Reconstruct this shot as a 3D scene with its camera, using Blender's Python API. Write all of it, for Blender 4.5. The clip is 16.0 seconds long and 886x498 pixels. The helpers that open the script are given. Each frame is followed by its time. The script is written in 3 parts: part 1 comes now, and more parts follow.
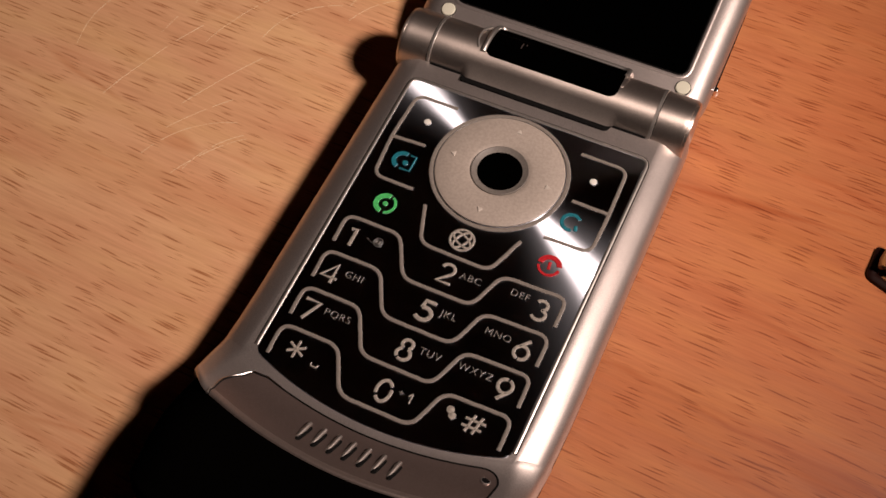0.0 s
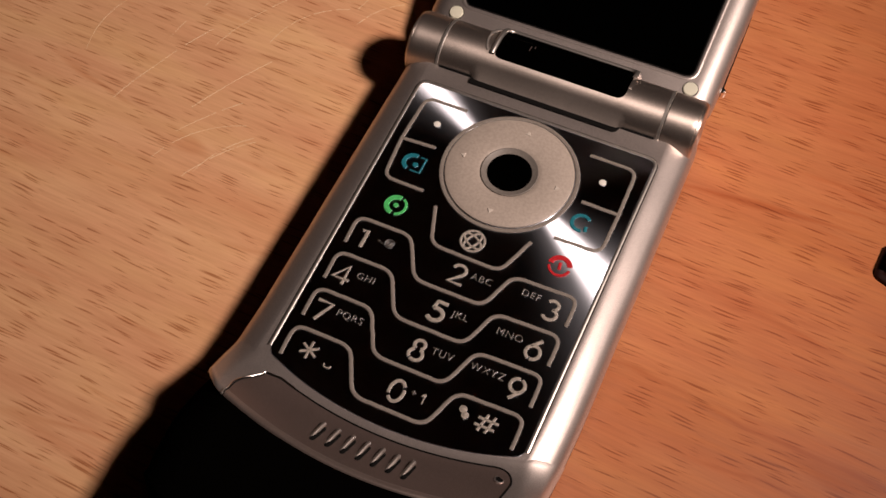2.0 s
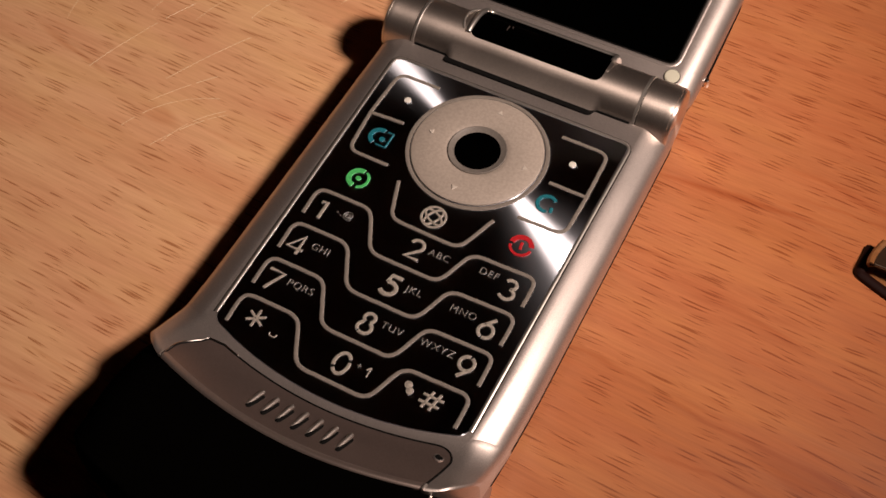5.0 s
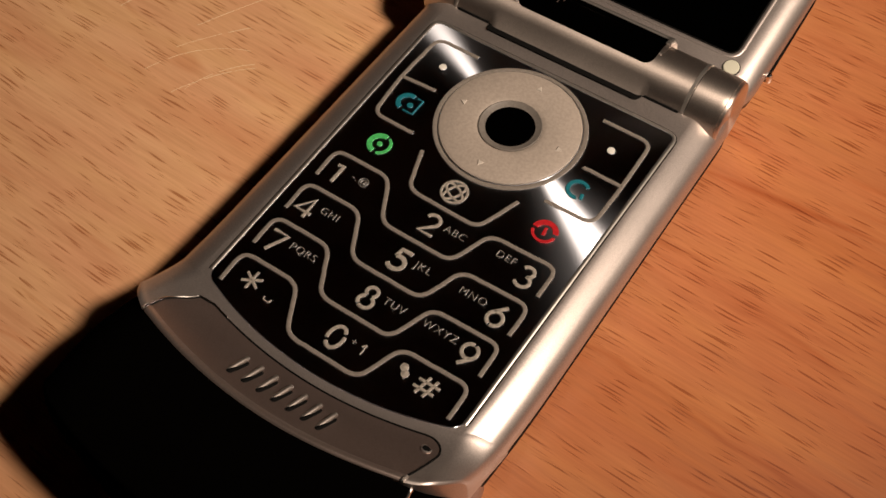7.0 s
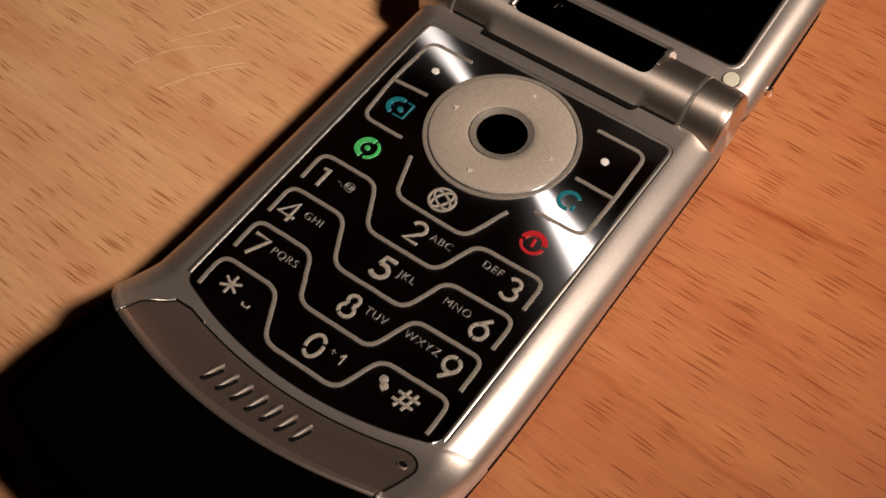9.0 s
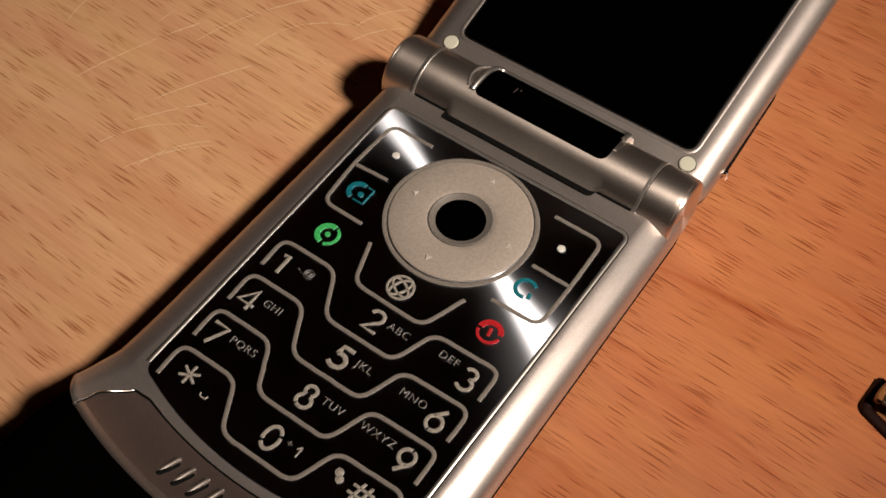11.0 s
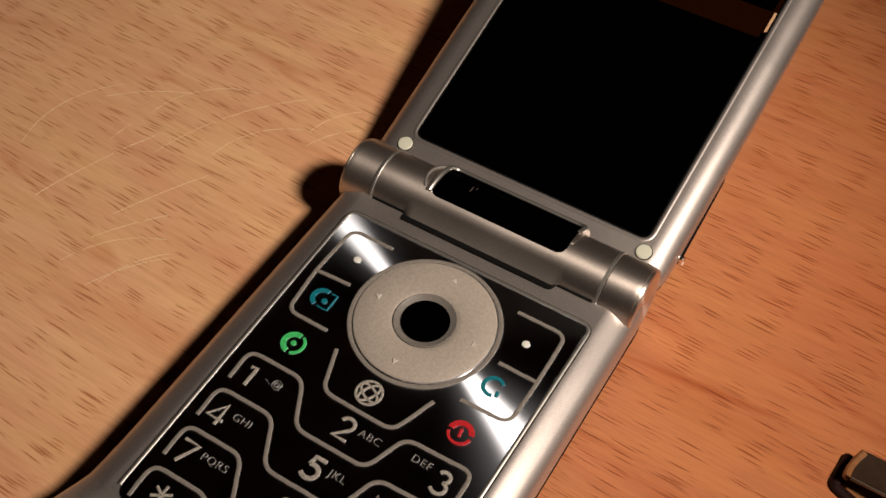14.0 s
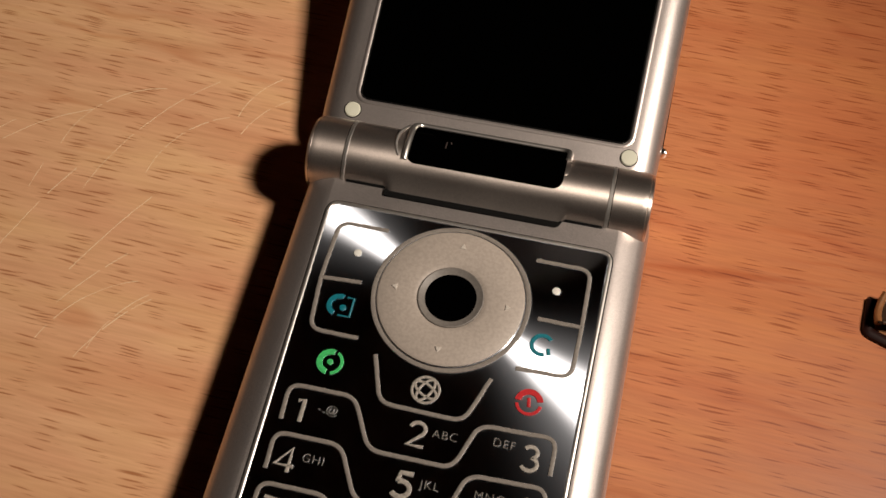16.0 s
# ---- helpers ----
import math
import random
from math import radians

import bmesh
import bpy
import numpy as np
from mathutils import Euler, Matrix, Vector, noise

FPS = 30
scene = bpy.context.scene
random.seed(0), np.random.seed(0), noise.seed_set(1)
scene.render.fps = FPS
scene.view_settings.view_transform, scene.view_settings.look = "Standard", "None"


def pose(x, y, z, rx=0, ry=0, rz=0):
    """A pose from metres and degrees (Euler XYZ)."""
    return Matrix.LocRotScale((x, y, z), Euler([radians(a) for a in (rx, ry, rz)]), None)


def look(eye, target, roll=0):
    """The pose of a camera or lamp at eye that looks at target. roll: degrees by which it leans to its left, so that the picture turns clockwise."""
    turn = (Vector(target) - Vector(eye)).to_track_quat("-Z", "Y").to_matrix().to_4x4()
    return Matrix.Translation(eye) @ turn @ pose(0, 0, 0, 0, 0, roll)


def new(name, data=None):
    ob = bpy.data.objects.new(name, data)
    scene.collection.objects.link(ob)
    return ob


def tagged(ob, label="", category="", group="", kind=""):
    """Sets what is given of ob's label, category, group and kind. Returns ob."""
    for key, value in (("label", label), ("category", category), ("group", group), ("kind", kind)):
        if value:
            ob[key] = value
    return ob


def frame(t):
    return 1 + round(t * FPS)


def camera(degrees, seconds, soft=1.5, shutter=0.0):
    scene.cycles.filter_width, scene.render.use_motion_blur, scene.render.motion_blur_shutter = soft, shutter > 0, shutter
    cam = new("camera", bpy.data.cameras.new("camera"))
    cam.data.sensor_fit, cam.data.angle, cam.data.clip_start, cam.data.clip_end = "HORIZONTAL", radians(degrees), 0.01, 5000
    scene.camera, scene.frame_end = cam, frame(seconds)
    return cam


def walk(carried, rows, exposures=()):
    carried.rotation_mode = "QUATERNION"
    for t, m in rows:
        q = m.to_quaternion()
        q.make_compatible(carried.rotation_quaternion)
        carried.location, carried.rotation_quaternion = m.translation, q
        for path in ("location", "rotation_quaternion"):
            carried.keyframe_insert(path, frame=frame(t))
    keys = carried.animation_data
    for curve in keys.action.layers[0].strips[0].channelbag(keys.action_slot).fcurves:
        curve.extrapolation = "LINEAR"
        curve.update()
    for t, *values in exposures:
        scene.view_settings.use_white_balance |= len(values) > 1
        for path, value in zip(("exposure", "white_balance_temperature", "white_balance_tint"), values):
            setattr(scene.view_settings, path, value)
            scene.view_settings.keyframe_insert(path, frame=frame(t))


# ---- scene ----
# Lengths below are in units of 9.4 mm (U); z = 0 is the table, HT the keypad's height.
U = 0.0094
HT = 1.157
# PATH
LENS = 42.81
PATH = [
    (0, 0.03663, -0.08311, 0.16053, 30.735, 0.756, 24.678),
    (0.3, 0.03694, -0.08453, 0.15982, 31.250, 0.591, 24.342),
    (0.5, 0.03648, -0.08379, 0.16046, 30.947, 0.711, 24.419),
    (0.8, 0.03499, -0.08402, 0.16089, 31.206, 0.561, 24.596),
    (1, 0.03447, -0.08482, 0.16065, 31.265, 0.479, 24.526),
    (1.3, 0.03447, -0.08421, 0.16124, 31.014, 0.776, 24.672),
    (1.5, 0.03436, -0.08469, 0.16095, 30.947, 0.666, 24.601),
    (1.8, 0.03479, -0.08501, 0.16064, 30.906, 0.609, 24.496),
    (2, 0.03536, -0.08499, 0.16099, 31.042, 0.832, 24.387),
    (2.3, 0.03651, -0.08549, 0.16114, 31.301, 0.999, 24.455),
    (2.5, 0.03527, -0.08525, 0.16202, 30.949, 0.731, 24.280),
    (2.8, 0.03680, -0.08593, 0.16139, 31.185, 0.853, 24.124),
    (3, 0.03842, -0.08645, 0.16103, 31.241, 0.958, 24.269),
    (3.3, 0.03924, -0.08672, 0.16064, 30.639, 1.013, 23.997),
    (3.5, 0.03976, -0.08738, 0.15990, 30.895, 1.034, 24.032),
    (3.8, 0.04021, -0.08395, 0.15882, 29.715, 0.967, 24.799),
    (4, 0.04292, -0.08474, 0.15710, 30.793, 1.167, 25.166),
    (6.3, 0.04984, -0.08000, 0.14506, 33.462, 0.629, 31.867),
    (6.5, 0.05002, -0.07884, 0.14323, 33.133, 0.898, 32.541),
    (6.8, 0.05127, -0.07859, 0.14038, 33.018, 0.854, 33.596),
    (7, 0.05267, -0.07724, 0.13930, 33.126, 1.000, 34.202),
    (7.3, 0.05343, -0.07556, 0.13805, 32.565, 1.062, 34.710),
    (7.5, 0.05366, -0.07380, 0.13804, 32.979, 0.973, 35.055),
    (7.8, 0.05473, -0.07415, 0.13651, 33.321, 0.649, 35.244),
    (8, 0.05324, -0.07301, 0.13735, 32.821, 0.402, 35.296),
    (8.2, 0.05334, -0.07364, 0.13598, 33.413, 0.328, 35.555),
    (10.3, 0.05228, -0.06798, 0.14181, 32.913, 0.148, 35.648),
    (10.5, 0.05327, -0.06609, 0.14370, 33.390, -0.020, 35.503),
    (10.8, 0.05332, -0.06623, 0.14344, 34.490, -0.171, 35.316),
    (11, 0.05228, -0.06582, 0.14299, 34.335, -0.340, 35.332),
    (11.3, 0.05079, -0.06526, 0.14540, 34.619, -0.509, 35.145),
    (11.5, 0.05075, -0.06511, 0.14543, 35.322, -0.456, 35.157),
    (11.8, 0.05212, -0.06380, 0.14584, 35.817, -0.322, 34.683),
    (12, 0.05098, -0.06435, 0.14528, 35.731, -0.403, 34.436),
    (12.3, 0.05065, -0.06338, 0.14674, 35.762, -0.319, 34.241),
    (12.5, 0.05033, -0.06448, 0.14736, 36.620, -0.599, 33.878),
    (12.8, 0.04959, -0.06382, 0.14929, 37.282, 0.071, 34.076),
    (13, 0.04817, -0.06358, 0.15064, 37.504, -0.232, 33.805),
    (13.3, 0.05048, -0.06289, 0.15068, 38.935, 0.043, 33.459),
    (13.5, 0.05132, -0.06269, 0.15041, 39.139, -0.248, 33.085),
    (13.8, 0.05231, -0.06249, 0.14830, 38.549, 0.048, 32.200),
    (14, 0.05067, -0.06412, 0.14676, 38.047, -0.060, 31.555),
    (14.3, 0.04479, -0.06514, 0.14657, 36.737, 0.316, 30.426),
    (14.5, 0.04176, -0.06729, 0.14619, 35.982, 0.351, 29.641),
    (14.8, 0.03640, -0.06664, 0.14548, 32.925, 1.324, 27.138),
    (15, 0.03377, -0.06510, 0.14605, 31.230, 1.593, 23.980),
    (15.3, 0.02312, -0.06101, 0.14911, 26.867, 2.274, 18.104),
    (15.5, 0.02240, -0.05781, 0.15048, 26.937, 2.621, 16.163),
    (15.8, 0.02076, -0.05156, 0.15419, 26.376, 1.794, 13.389),
    (16, 0.01829, -0.05354, 0.15506, 28.297, 1.503, 13.013),
]
# END PATH
cam = camera(LENS, 16.0, soft=1.6)
walk(cam, [(t, pose(x, y, z, rx, ry, rz)) for t, x, y, z, rx, ry, rz in PATH],
     [(0.0, 0.0, 6800, 25), (4.2, 0.0, 6800, 25), (6.3, 0.0, 7400, 20), (7.3, 0.0, 7200, 16), (8.2, 0.0, 7150, 16), (10.3, 0.0, 6650, 13), (12.5, 0.0, 6600, 12), (14.5, 0.0, 6550, 11), (16.0, 0.0, 6500, 11)])

# ---- light: one desk lamp to the side, a dark room ----
world = bpy.data.worlds.new("world")
scene.world = world
world.use_nodes = True
world.node_tree.nodes["Background"].inputs[0].default_value = (1.0, 0.33, 0.12, 1)
world.node_tree.nodes["Background"].inputs[1].default_value = 0.0012

LAMP_AT = Vector((23.5, 3, 30.5)) * U
lamp_data = bpy.data.lights.new("desk_lamp_bulb", "SPOT")
lamp_data.shadow_soft_size = 2.7 * U
lamp_data.energy = 6.3
lamp_data.spot_size = radians(54)
lamp_data.spot_blend = 1.0
lamp_data.color = (1.0, 0.86, 0.72)
lamp = new("desk_lamp_bulb", lamp_data)
lamp.matrix_world = look(LAMP_AT, Vector((-7.6, 4.2, 0)) * U)


# ---- materials ----
def mat(name, color=(0.5, 0.5, 0.5), rough=0.5, metal=0.0, **more):
    m = bpy.data.materials.new(name)
    m.use_nodes = True
    b = m.node_tree.nodes["Principled BSDF"]
    b.inputs["Base Color"].default_value = (*color, 1)
    b.inputs["Roughness"].default_value = rough
    b.inputs["Metallic"].default_value = metal
    for key, value in more.items():
        b.inputs[key.replace("_", " ")].default_value = value
    return m


def node(m, kind, **inputs):
    n = m.node_tree.nodes.new(kind)
    for key, value in inputs.items():
        n.inputs[key].default_value = value
    return n


def link(m, a, b):
    m.node_tree.links.new(a, b)


def bsdf(m):
    return m.node_tree.nodes["Principled BSDF"]


def mapped(m, scale, rot=0.0):
    co = m.node_tree.nodes.new("ShaderNodeTexCoord")
    mp = m.node_tree.nodes.new("ShaderNodeMapping")
    mp.vector_type = "TEXTURE"
    mp.inputs["Scale"].default_value = [U / s for s in scale]
    mp.inputs["Rotation"].default_value = (0, 0, radians(rot))
    link(m, co.outputs["Object"], mp.inputs["Vector"])
    return mp.outputs["Vector"]


def ramp(m, fac, stops):
    r = m.node_tree.nodes.new("ShaderNodeValToRGB")
    els = r.color_ramp.elements
    while len(els) < len(stops):
        els.new(0.5)
    for el, (pos, col) in zip(els, stops):
        el.position = pos
        el.color = (*col, 1) if len(col) == 3 else col
    link(m, fac, r.inputs["Fac"])
    return r.outputs["Color"]


def noise_tex(m, vec, scale=1.0, detail=3.0, rough=0.5):
    n = node(m, "ShaderNodeTexNoise", Scale=scale, Detail=detail, Roughness=rough)
    link(m, vec, n.inputs["Vector"])
    return n.outputs["Fac"]


def mix(m, fac, a, b, mode="MIX"):
    n = m.node_tree.nodes.new("ShaderNodeMix")
    n.data_type, n.blend_type = "RGBA", mode
    if isinstance(fac, float):
        n.inputs[0].default_value = fac
    else:
        link(m, fac, n.inputs[0])
    for sock, v in ((n.inputs[6], a), (n.inputs[7], b)):
        if isinstance(v, tuple):
            sock.default_value = (*v, 1)
        else:
            link(m, v, sock)
    return n.outputs[2]


def bump(m, height, strength=0.2, dist=0.05):
    n = node(m, "ShaderNodeBump", Strength=strength, Distance=dist * U)
    link(m, height, n.inputs["Height"])
    link(m, n.outputs["Normal"], bsdf(m).inputs["Normal"])


def math_node(m, op, a, b):
    n = m.node_tree.nodes.new("ShaderNodeMath")
    n.operation = op
    for sock, v in zip(n.inputs, (a, b)):
        if isinstance(v, float):
            sock.default_value = v
        else:
            link(m, v, sock)
    return n.outputs[0]


GRAIN = -2.0


def wood_material():
    """Beech-grain laminate: broad tone, long fibres, short dark pores, redder towards one side."""
    m = mat("beech_laminate", rough=0.45, Specular_IOR_Level=0.75)
    broad = noise_tex(m, mapped(m, (0.035, 0.45, 1), GRAIN), 1.0, 3.0)
    fine = noise_tex(m, mapped(m, (0.5, 7.0, 1), GRAIN), 1.0, 4.0, 0.6)
    tone = ramp(m, broad, [(0.32, (0.62, 0.295, 0.165)), (0.5, (0.68, 0.345, 0.20)), (0.68, (0.60, 0.27, 0.142))])
    fibre = ramp(m, fine, [(0.3, (0.90, 0.87, 0.85)), (0.52, (1.0, 1.0, 1.0)), (0.75, (1.05, 1.06, 1.08))])
    cloud = noise_tex(m, mapped(m, (0.28, 1.1, 1), GRAIN), 1.0, 2.0)
    tone = mix(m, 1.0, tone, ramp(m, cloud, [(0.33, (0.97, 0.91, 0.92)), (0.5, (1.0, 1.0, 1.0)), (0.67, (1.03, 1.08, 1.02))]), "MULTIPLY")
    hair = noise_tex(m, mapped(m, (1.1, 24.0, 1), GRAIN), 1.0, 2.0, 0.5)
    fibre = mix(m, 1.0, fibre, ramp(m, hair, [(0.3, (0.93, 0.90, 0.88)), (0.6, (1.02, 1.02, 1.02))]), "MULTIPLY")
    base = mix(m, 1.0, tone, fibre, "MULTIPLY")
    # the tone runs across x: paler on one side of the phone, redder on the other
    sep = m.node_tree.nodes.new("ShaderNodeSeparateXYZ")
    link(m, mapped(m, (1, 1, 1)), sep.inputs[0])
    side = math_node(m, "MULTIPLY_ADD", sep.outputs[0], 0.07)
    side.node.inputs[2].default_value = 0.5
    side_tone = ramp(m, side, [(0.115, (1.20, 1.36, 1.30)), (0.437, (1.15, 1.20, 1.12)), (0.696, (0.91, 0.69, 0.51)), (0.885, (0.88, 0.61, 0.41)), (1.0, (0.84, 0.55, 0.35))])
    base = mix(m, 1.0, base, side_tone, "MULTIPLY")
    # redder growth streaks
    streak = noise_tex(m, mapped(m, (0.10, 1.6, 1), GRAIN), 1.0, 3.0, 0.55)
    base = mix(m, ramp(m, streak, [(0.58, (0, 0, 0)), (0.76, (0.36, 0.36, 0.36))]), base, (0.50, 0.19, 0.085))
    # the grain wavers a little
    wander = noise_tex(m, mapped(m, (0.55, 1.4, 1), GRAIN), 1.0, 2.0, 0.5)

    def wavy(scale, amount):
        v = m.node_tree.nodes.new("ShaderNodeVectorMath")
        v.operation = "MULTIPLY_ADD"
        link(m, wander, v.inputs[0])
        v.inputs[1].default_value = (0.0, amount * scale[1], 0)
        link(m, mapped(m, scale, GRAIN), v.inputs[2])
        return v.outputs[0]

    def dashes(scale, cut, reach, depth):
        cell = m.node_tree.nodes.new("ShaderNodeTexVoronoi")
        cell.voronoi_dimensions = "2D"
        cell.inputs["Scale"].default_value = 1.0
        link(m, wavy(scale, 0.17), cell.inputs["Vector"])
        one = m.node_tree.nodes.new("ShaderNodeSeparateColor")
        link(m, cell.outputs["Color"], one.inputs[0])
        f = math_node(m, "MULTIPLY_ADD", one.outputs[0], cut)
        link(m, cell.outputs["Distance"], f.node.inputs[2])
        return ramp(m, f, [(reach * 0.45, (depth,) * 3), (reach, (0, 0, 0))])

    # long narrow growth lines that come and go
    line = noise_tex(m, wavy((0.07, 0.62, 1), 0.5), 1.0, 2.0, 0.4)
    ridge = math_node(m, "ABSOLUTE", math_node(m, "SUBTRACT", line, 0.56), 0.0)
    fade = noise_tex(m, mapped(m, (0.16, 0.5, 1), GRAIN), 1.3, 2.0)
    ridge = mix(m, ramp(m, fade, [(0.44, (0, 0, 0)), (0.58, (0.5, 0.5, 0.5))]), (0.0, 0.0, 0.0), ramp(m, ridge, [(0.004, (1, 1, 1)), (0.022, (0, 0, 0))]))
    base = mix(m, ridge, base, mix(m, 1.0, base, (0.76, 0.56, 0.44), "MULTIPLY"))
    # one broad darker growth line beside the phone
    off = math_node(m, "ABSOLUTE", math_node(m, "SUBTRACT", math_node(m, "MULTIPLY_ADD", sep.outputs[0], -0.078), 3.065), 0.0)
    link(m, sep.outputs[1], off.node.inputs[0].links[0].from_node.inputs[0].links[0].from_node.inputs[2])
    span = math_node(m, "ABSOLUTE", math_node(m, "SUBTRACT", sep.outputs[0], 4.1), 0.0)
    wide = ramp(m, math_node(m, "MULTIPLY_ADD", span, 0.06), [(0.05, (0.75, 0.75, 0.75)), (0.14, (0, 0, 0))])
    link(m, off, wide.node.inputs[0].links[0].from_node.inputs[2])
    base = mix(m, wide, base, mix(m, 1.0, base, (0.76, 0.54, 0.40), "MULTIPLY"))
    # soft reddish flecks, and the dark pores in them
    base = mix(m, dashes((0.42, 6.0, 1), 0.75, 0.38, 0.28), base, mix(m, 1.0, base, (0.84, 0.66, 0.55), "MULTIPLY"))
    mask = math_node(m, "MAXIMUM", dashes((1.2, 18.0, 1), 0.50, 0.36, 0.85), 0.0)
    link(m, dashes((0.72, 15.0, 1), 0.70, 0.31, 0.85), mask.node.inputs[1])
    base = mix(m, mask, base, mix(m, 1.0, base, (0.53, 0.36, 0.25), "MULTIPLY"))
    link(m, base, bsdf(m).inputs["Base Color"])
    rgh = ramp(m, fine, [(0.3, (0.42, 0.42, 0.42)), (0.7, (0.34, 0.34, 0.34))])
    link(m, rgh, bsdf(m).inputs["Roughness"])
    bump(m, mask, -0.15, 0.015)
    return m


WOOD = wood_material()


def silver_material(name, color, rough, scale=80.0, metal=0.88):
    m = mat(name, color, rough, metal)
    v = mapped(m, (1, 1, 1))
    grain = noise_tex(m, v, scale, 2.0)
    soft = noise_tex(m, v, 1.3, 3.0)
    c = ramp(m, grain, [(0.3, tuple(0.8 * k for k in color)), (0.7, tuple(1.17 * k for k in color))])
    link(m, c, bsdf(m).inputs["Base Color"])
    r = ramp(m, soft, [(0.3, (rough - 0.015,) * 3), (0.7, (rough + 0.02,) * 3)])
    link(m, r, bsdf(m).inputs["Roughness"])
    bump(m, grain, 0.12, 0.01)
    return m


SILVER = silver_material("silver_paint", (0.59, 0.538, 0.517), 0.40)
SILVER_DARK = silver_material("silver_paint_darker", (0.63, 0.575, 0.535), 0.43, 80.0, 0.96)
HINGE_SILVER = silver_material("hinge_silver_paint", (0.68, 0.605, 0.555), 0.385, 80.0, 0.96)
bsdf(HINGE_SILVER).inputs["Anisotropic"].default_value = 0.74
bsdf(HINGE_SILVER).inputs["Anisotropic Rotation"].default_value = 0.25
around = HINGE_SILVER.node_tree.nodes.new("ShaderNodeTangent")
around.direction_type, around.axis = "RADIAL", "X"
link(HINGE_SILVER, around.outputs[0], bsdf(HINGE_SILVER).inputs["Tangent"])
PANEL_SILVER = silver_material("brown_silver_paint", (0.37, 0.285, 0.26), 0.38)
LIP_SILVER = silver_material("warm_silver_paint", (0.52, 0.425, 0.39), 0.38)
RIM = mat("satin_metal_rim", (0.85, 0.82, 0.78), 0.36, 0.95)
CHROME = mat("bright_metal", (0.85, 0.83, 0.8), 0.15, 1.0)
BLACK = mat("black_gloss_cover", (0.0012, 0.001, 0.0009), 0.5, Specular_IOR_Level=0.0)
GLASS = mat("black_glass", (0.0003, 0.0003, 0.0003), 0.04, Specular_IOR_Level=0.14)
SEAM = mat("dark_seam_and_shade", (0.004, 0.004, 0.004), 0.8, Specular_IOR_Level=0.1)


def rubber(name, color, rough=0.6, low=0.8):
    """Matt plastic or rubber with slight mottling."""
    m = mat(name, color, rough)
    g = noise_tex(m, mapped(m, (1, 1, 1)), 22.0, 3.0)
    link(m, ramp(m, g, [(0.35, tuple(low * c for c in color)), (0.65, tuple(1.12 * c for c in color))]), bsdf(m).inputs["Base Color"])
    bump(m, g, 0.12, 0.01)
    return m


WHEEL = rubber("warm_grey_plastic", (0.365, 0.318, 0.278), 0.5, 0.95)
RUBBER_RIM = rubber("dark_grey_rubber", (0.17, 0.155, 0.14), 0.5, 0.9)
BUMP = mat("pale_grey_bump", (0.52, 0.48, 0.43), 0.45)
LINE = rubber("grey_rubber_line", (0.215, 0.193, 0.172), 0.55, 0.8)
LEGEND = rubber("pale_legend", (0.37, 0.34, 0.30), 0.5, 0.6)
LETTER = rubber("dim_legend", (0.25, 0.23, 0.205), 0.5, 0.5)
DOT = mat("white_dot", (0.75, 0.75, 0.7), 0.5)
TEAL = rubber("teal_legend", (0.0, 0.16, 0.21), 0.5)
GREEN = rubber("green_legend", (0.05, 0.50, 0.14), 0.5)
RED = rubber("red_legend", (0.50, 0.012, 0.018), 0.5)
PAD = mat("cream_rubber", (0.62, 0.63, 0.52), 0.5)
GLINT_EDGE = mat("edge_glint_metal", (0.35, 0.28, 0.22), 0.36, 0.8)
CREAM = rubber("cream_board", (0.66, 0.39, 0.22), 0.5)
TINT_REFLECTION = mat("brown_tint_and_reflection", (0.0115, 0.0028, 0.0008), 0.08)


def spun_material():
    """Dark mirror metal with fine turning marks round the object's origin."""
    m = mat("spun_metal", (0.012, 0.011, 0.011), 0.2, 0.0, Specular_IOR_Level=0.25)
    co = m.node_tree.nodes.new("ShaderNodeTexCoord")
    flat = m.node_tree.nodes.new("ShaderNodeVectorMath")
    flat.operation = "MULTIPLY"
    flat.inputs[1].default_value = (1, 1, 0)
    link(m, co.outputs["Object"], flat.inputs[0])
    lobes = []
    for rough, aniso in ((0.36, -0.70), (0.46, -0.45)):
        turned = m.node_tree.nodes.new("ShaderNodeBsdfAnisotropic")
        turned.distribution = "BECKMANN"
        turned.inputs["Color"].default_value = (0.76, 0.83, 0.95, 1)
        turned.inputs["Roughness"].default_value = rough
        turned.inputs["Anisotropy"].default_value = aniso
        link(m, flat.outputs[0], turned.inputs["Tangent"])
        lobes.append(turned.outputs[0])
    both = m.node_tree.nodes.new("ShaderNodeMixShader")
    both.inputs[0].default_value = 0.12
    link(m, lobes[0], both.inputs[1])
    link(m, lobes[1], both.inputs[2])
    link(m, both.outputs[0], m.node_tree.nodes["Material Output"].inputs["Surface"])
    return m


SPUN = spun_material()


# ---- mesh helpers ----
def part(name, bm, material, parent=None, label="", at=(0, 0, 0), smooth=True, angle=35):
    """One mesh object from a bmesh in units, its origin at `at`, under parent."""
    for v in bm.verts:
        v.co = (v.co - Vector(at)) * U
    bmesh.ops.recalc_face_normals(bm, faces=bm.faces)
    if smooth:
        for f in bm.faces:
            f.smooth = True
        for e in bm.edges:
            if len(e.link_faces) == 2 and e.calc_face_angle() > radians(angle):
                e.smooth = False
    me = bpy.data.meshes.new(name)
    bm.to_mesh(me)
    bm.free()
    me.materials.append(material)
    ob = new(name, me)
    ob.location = Vector(at) * U
    if parent is not None:
        ob.parent = parent
        ob.matrix_parent_inverse = parent.matrix_world.inverted()
    if label:
        tagged(ob, label)
    bpy.context.view_layer.update()
    return ob


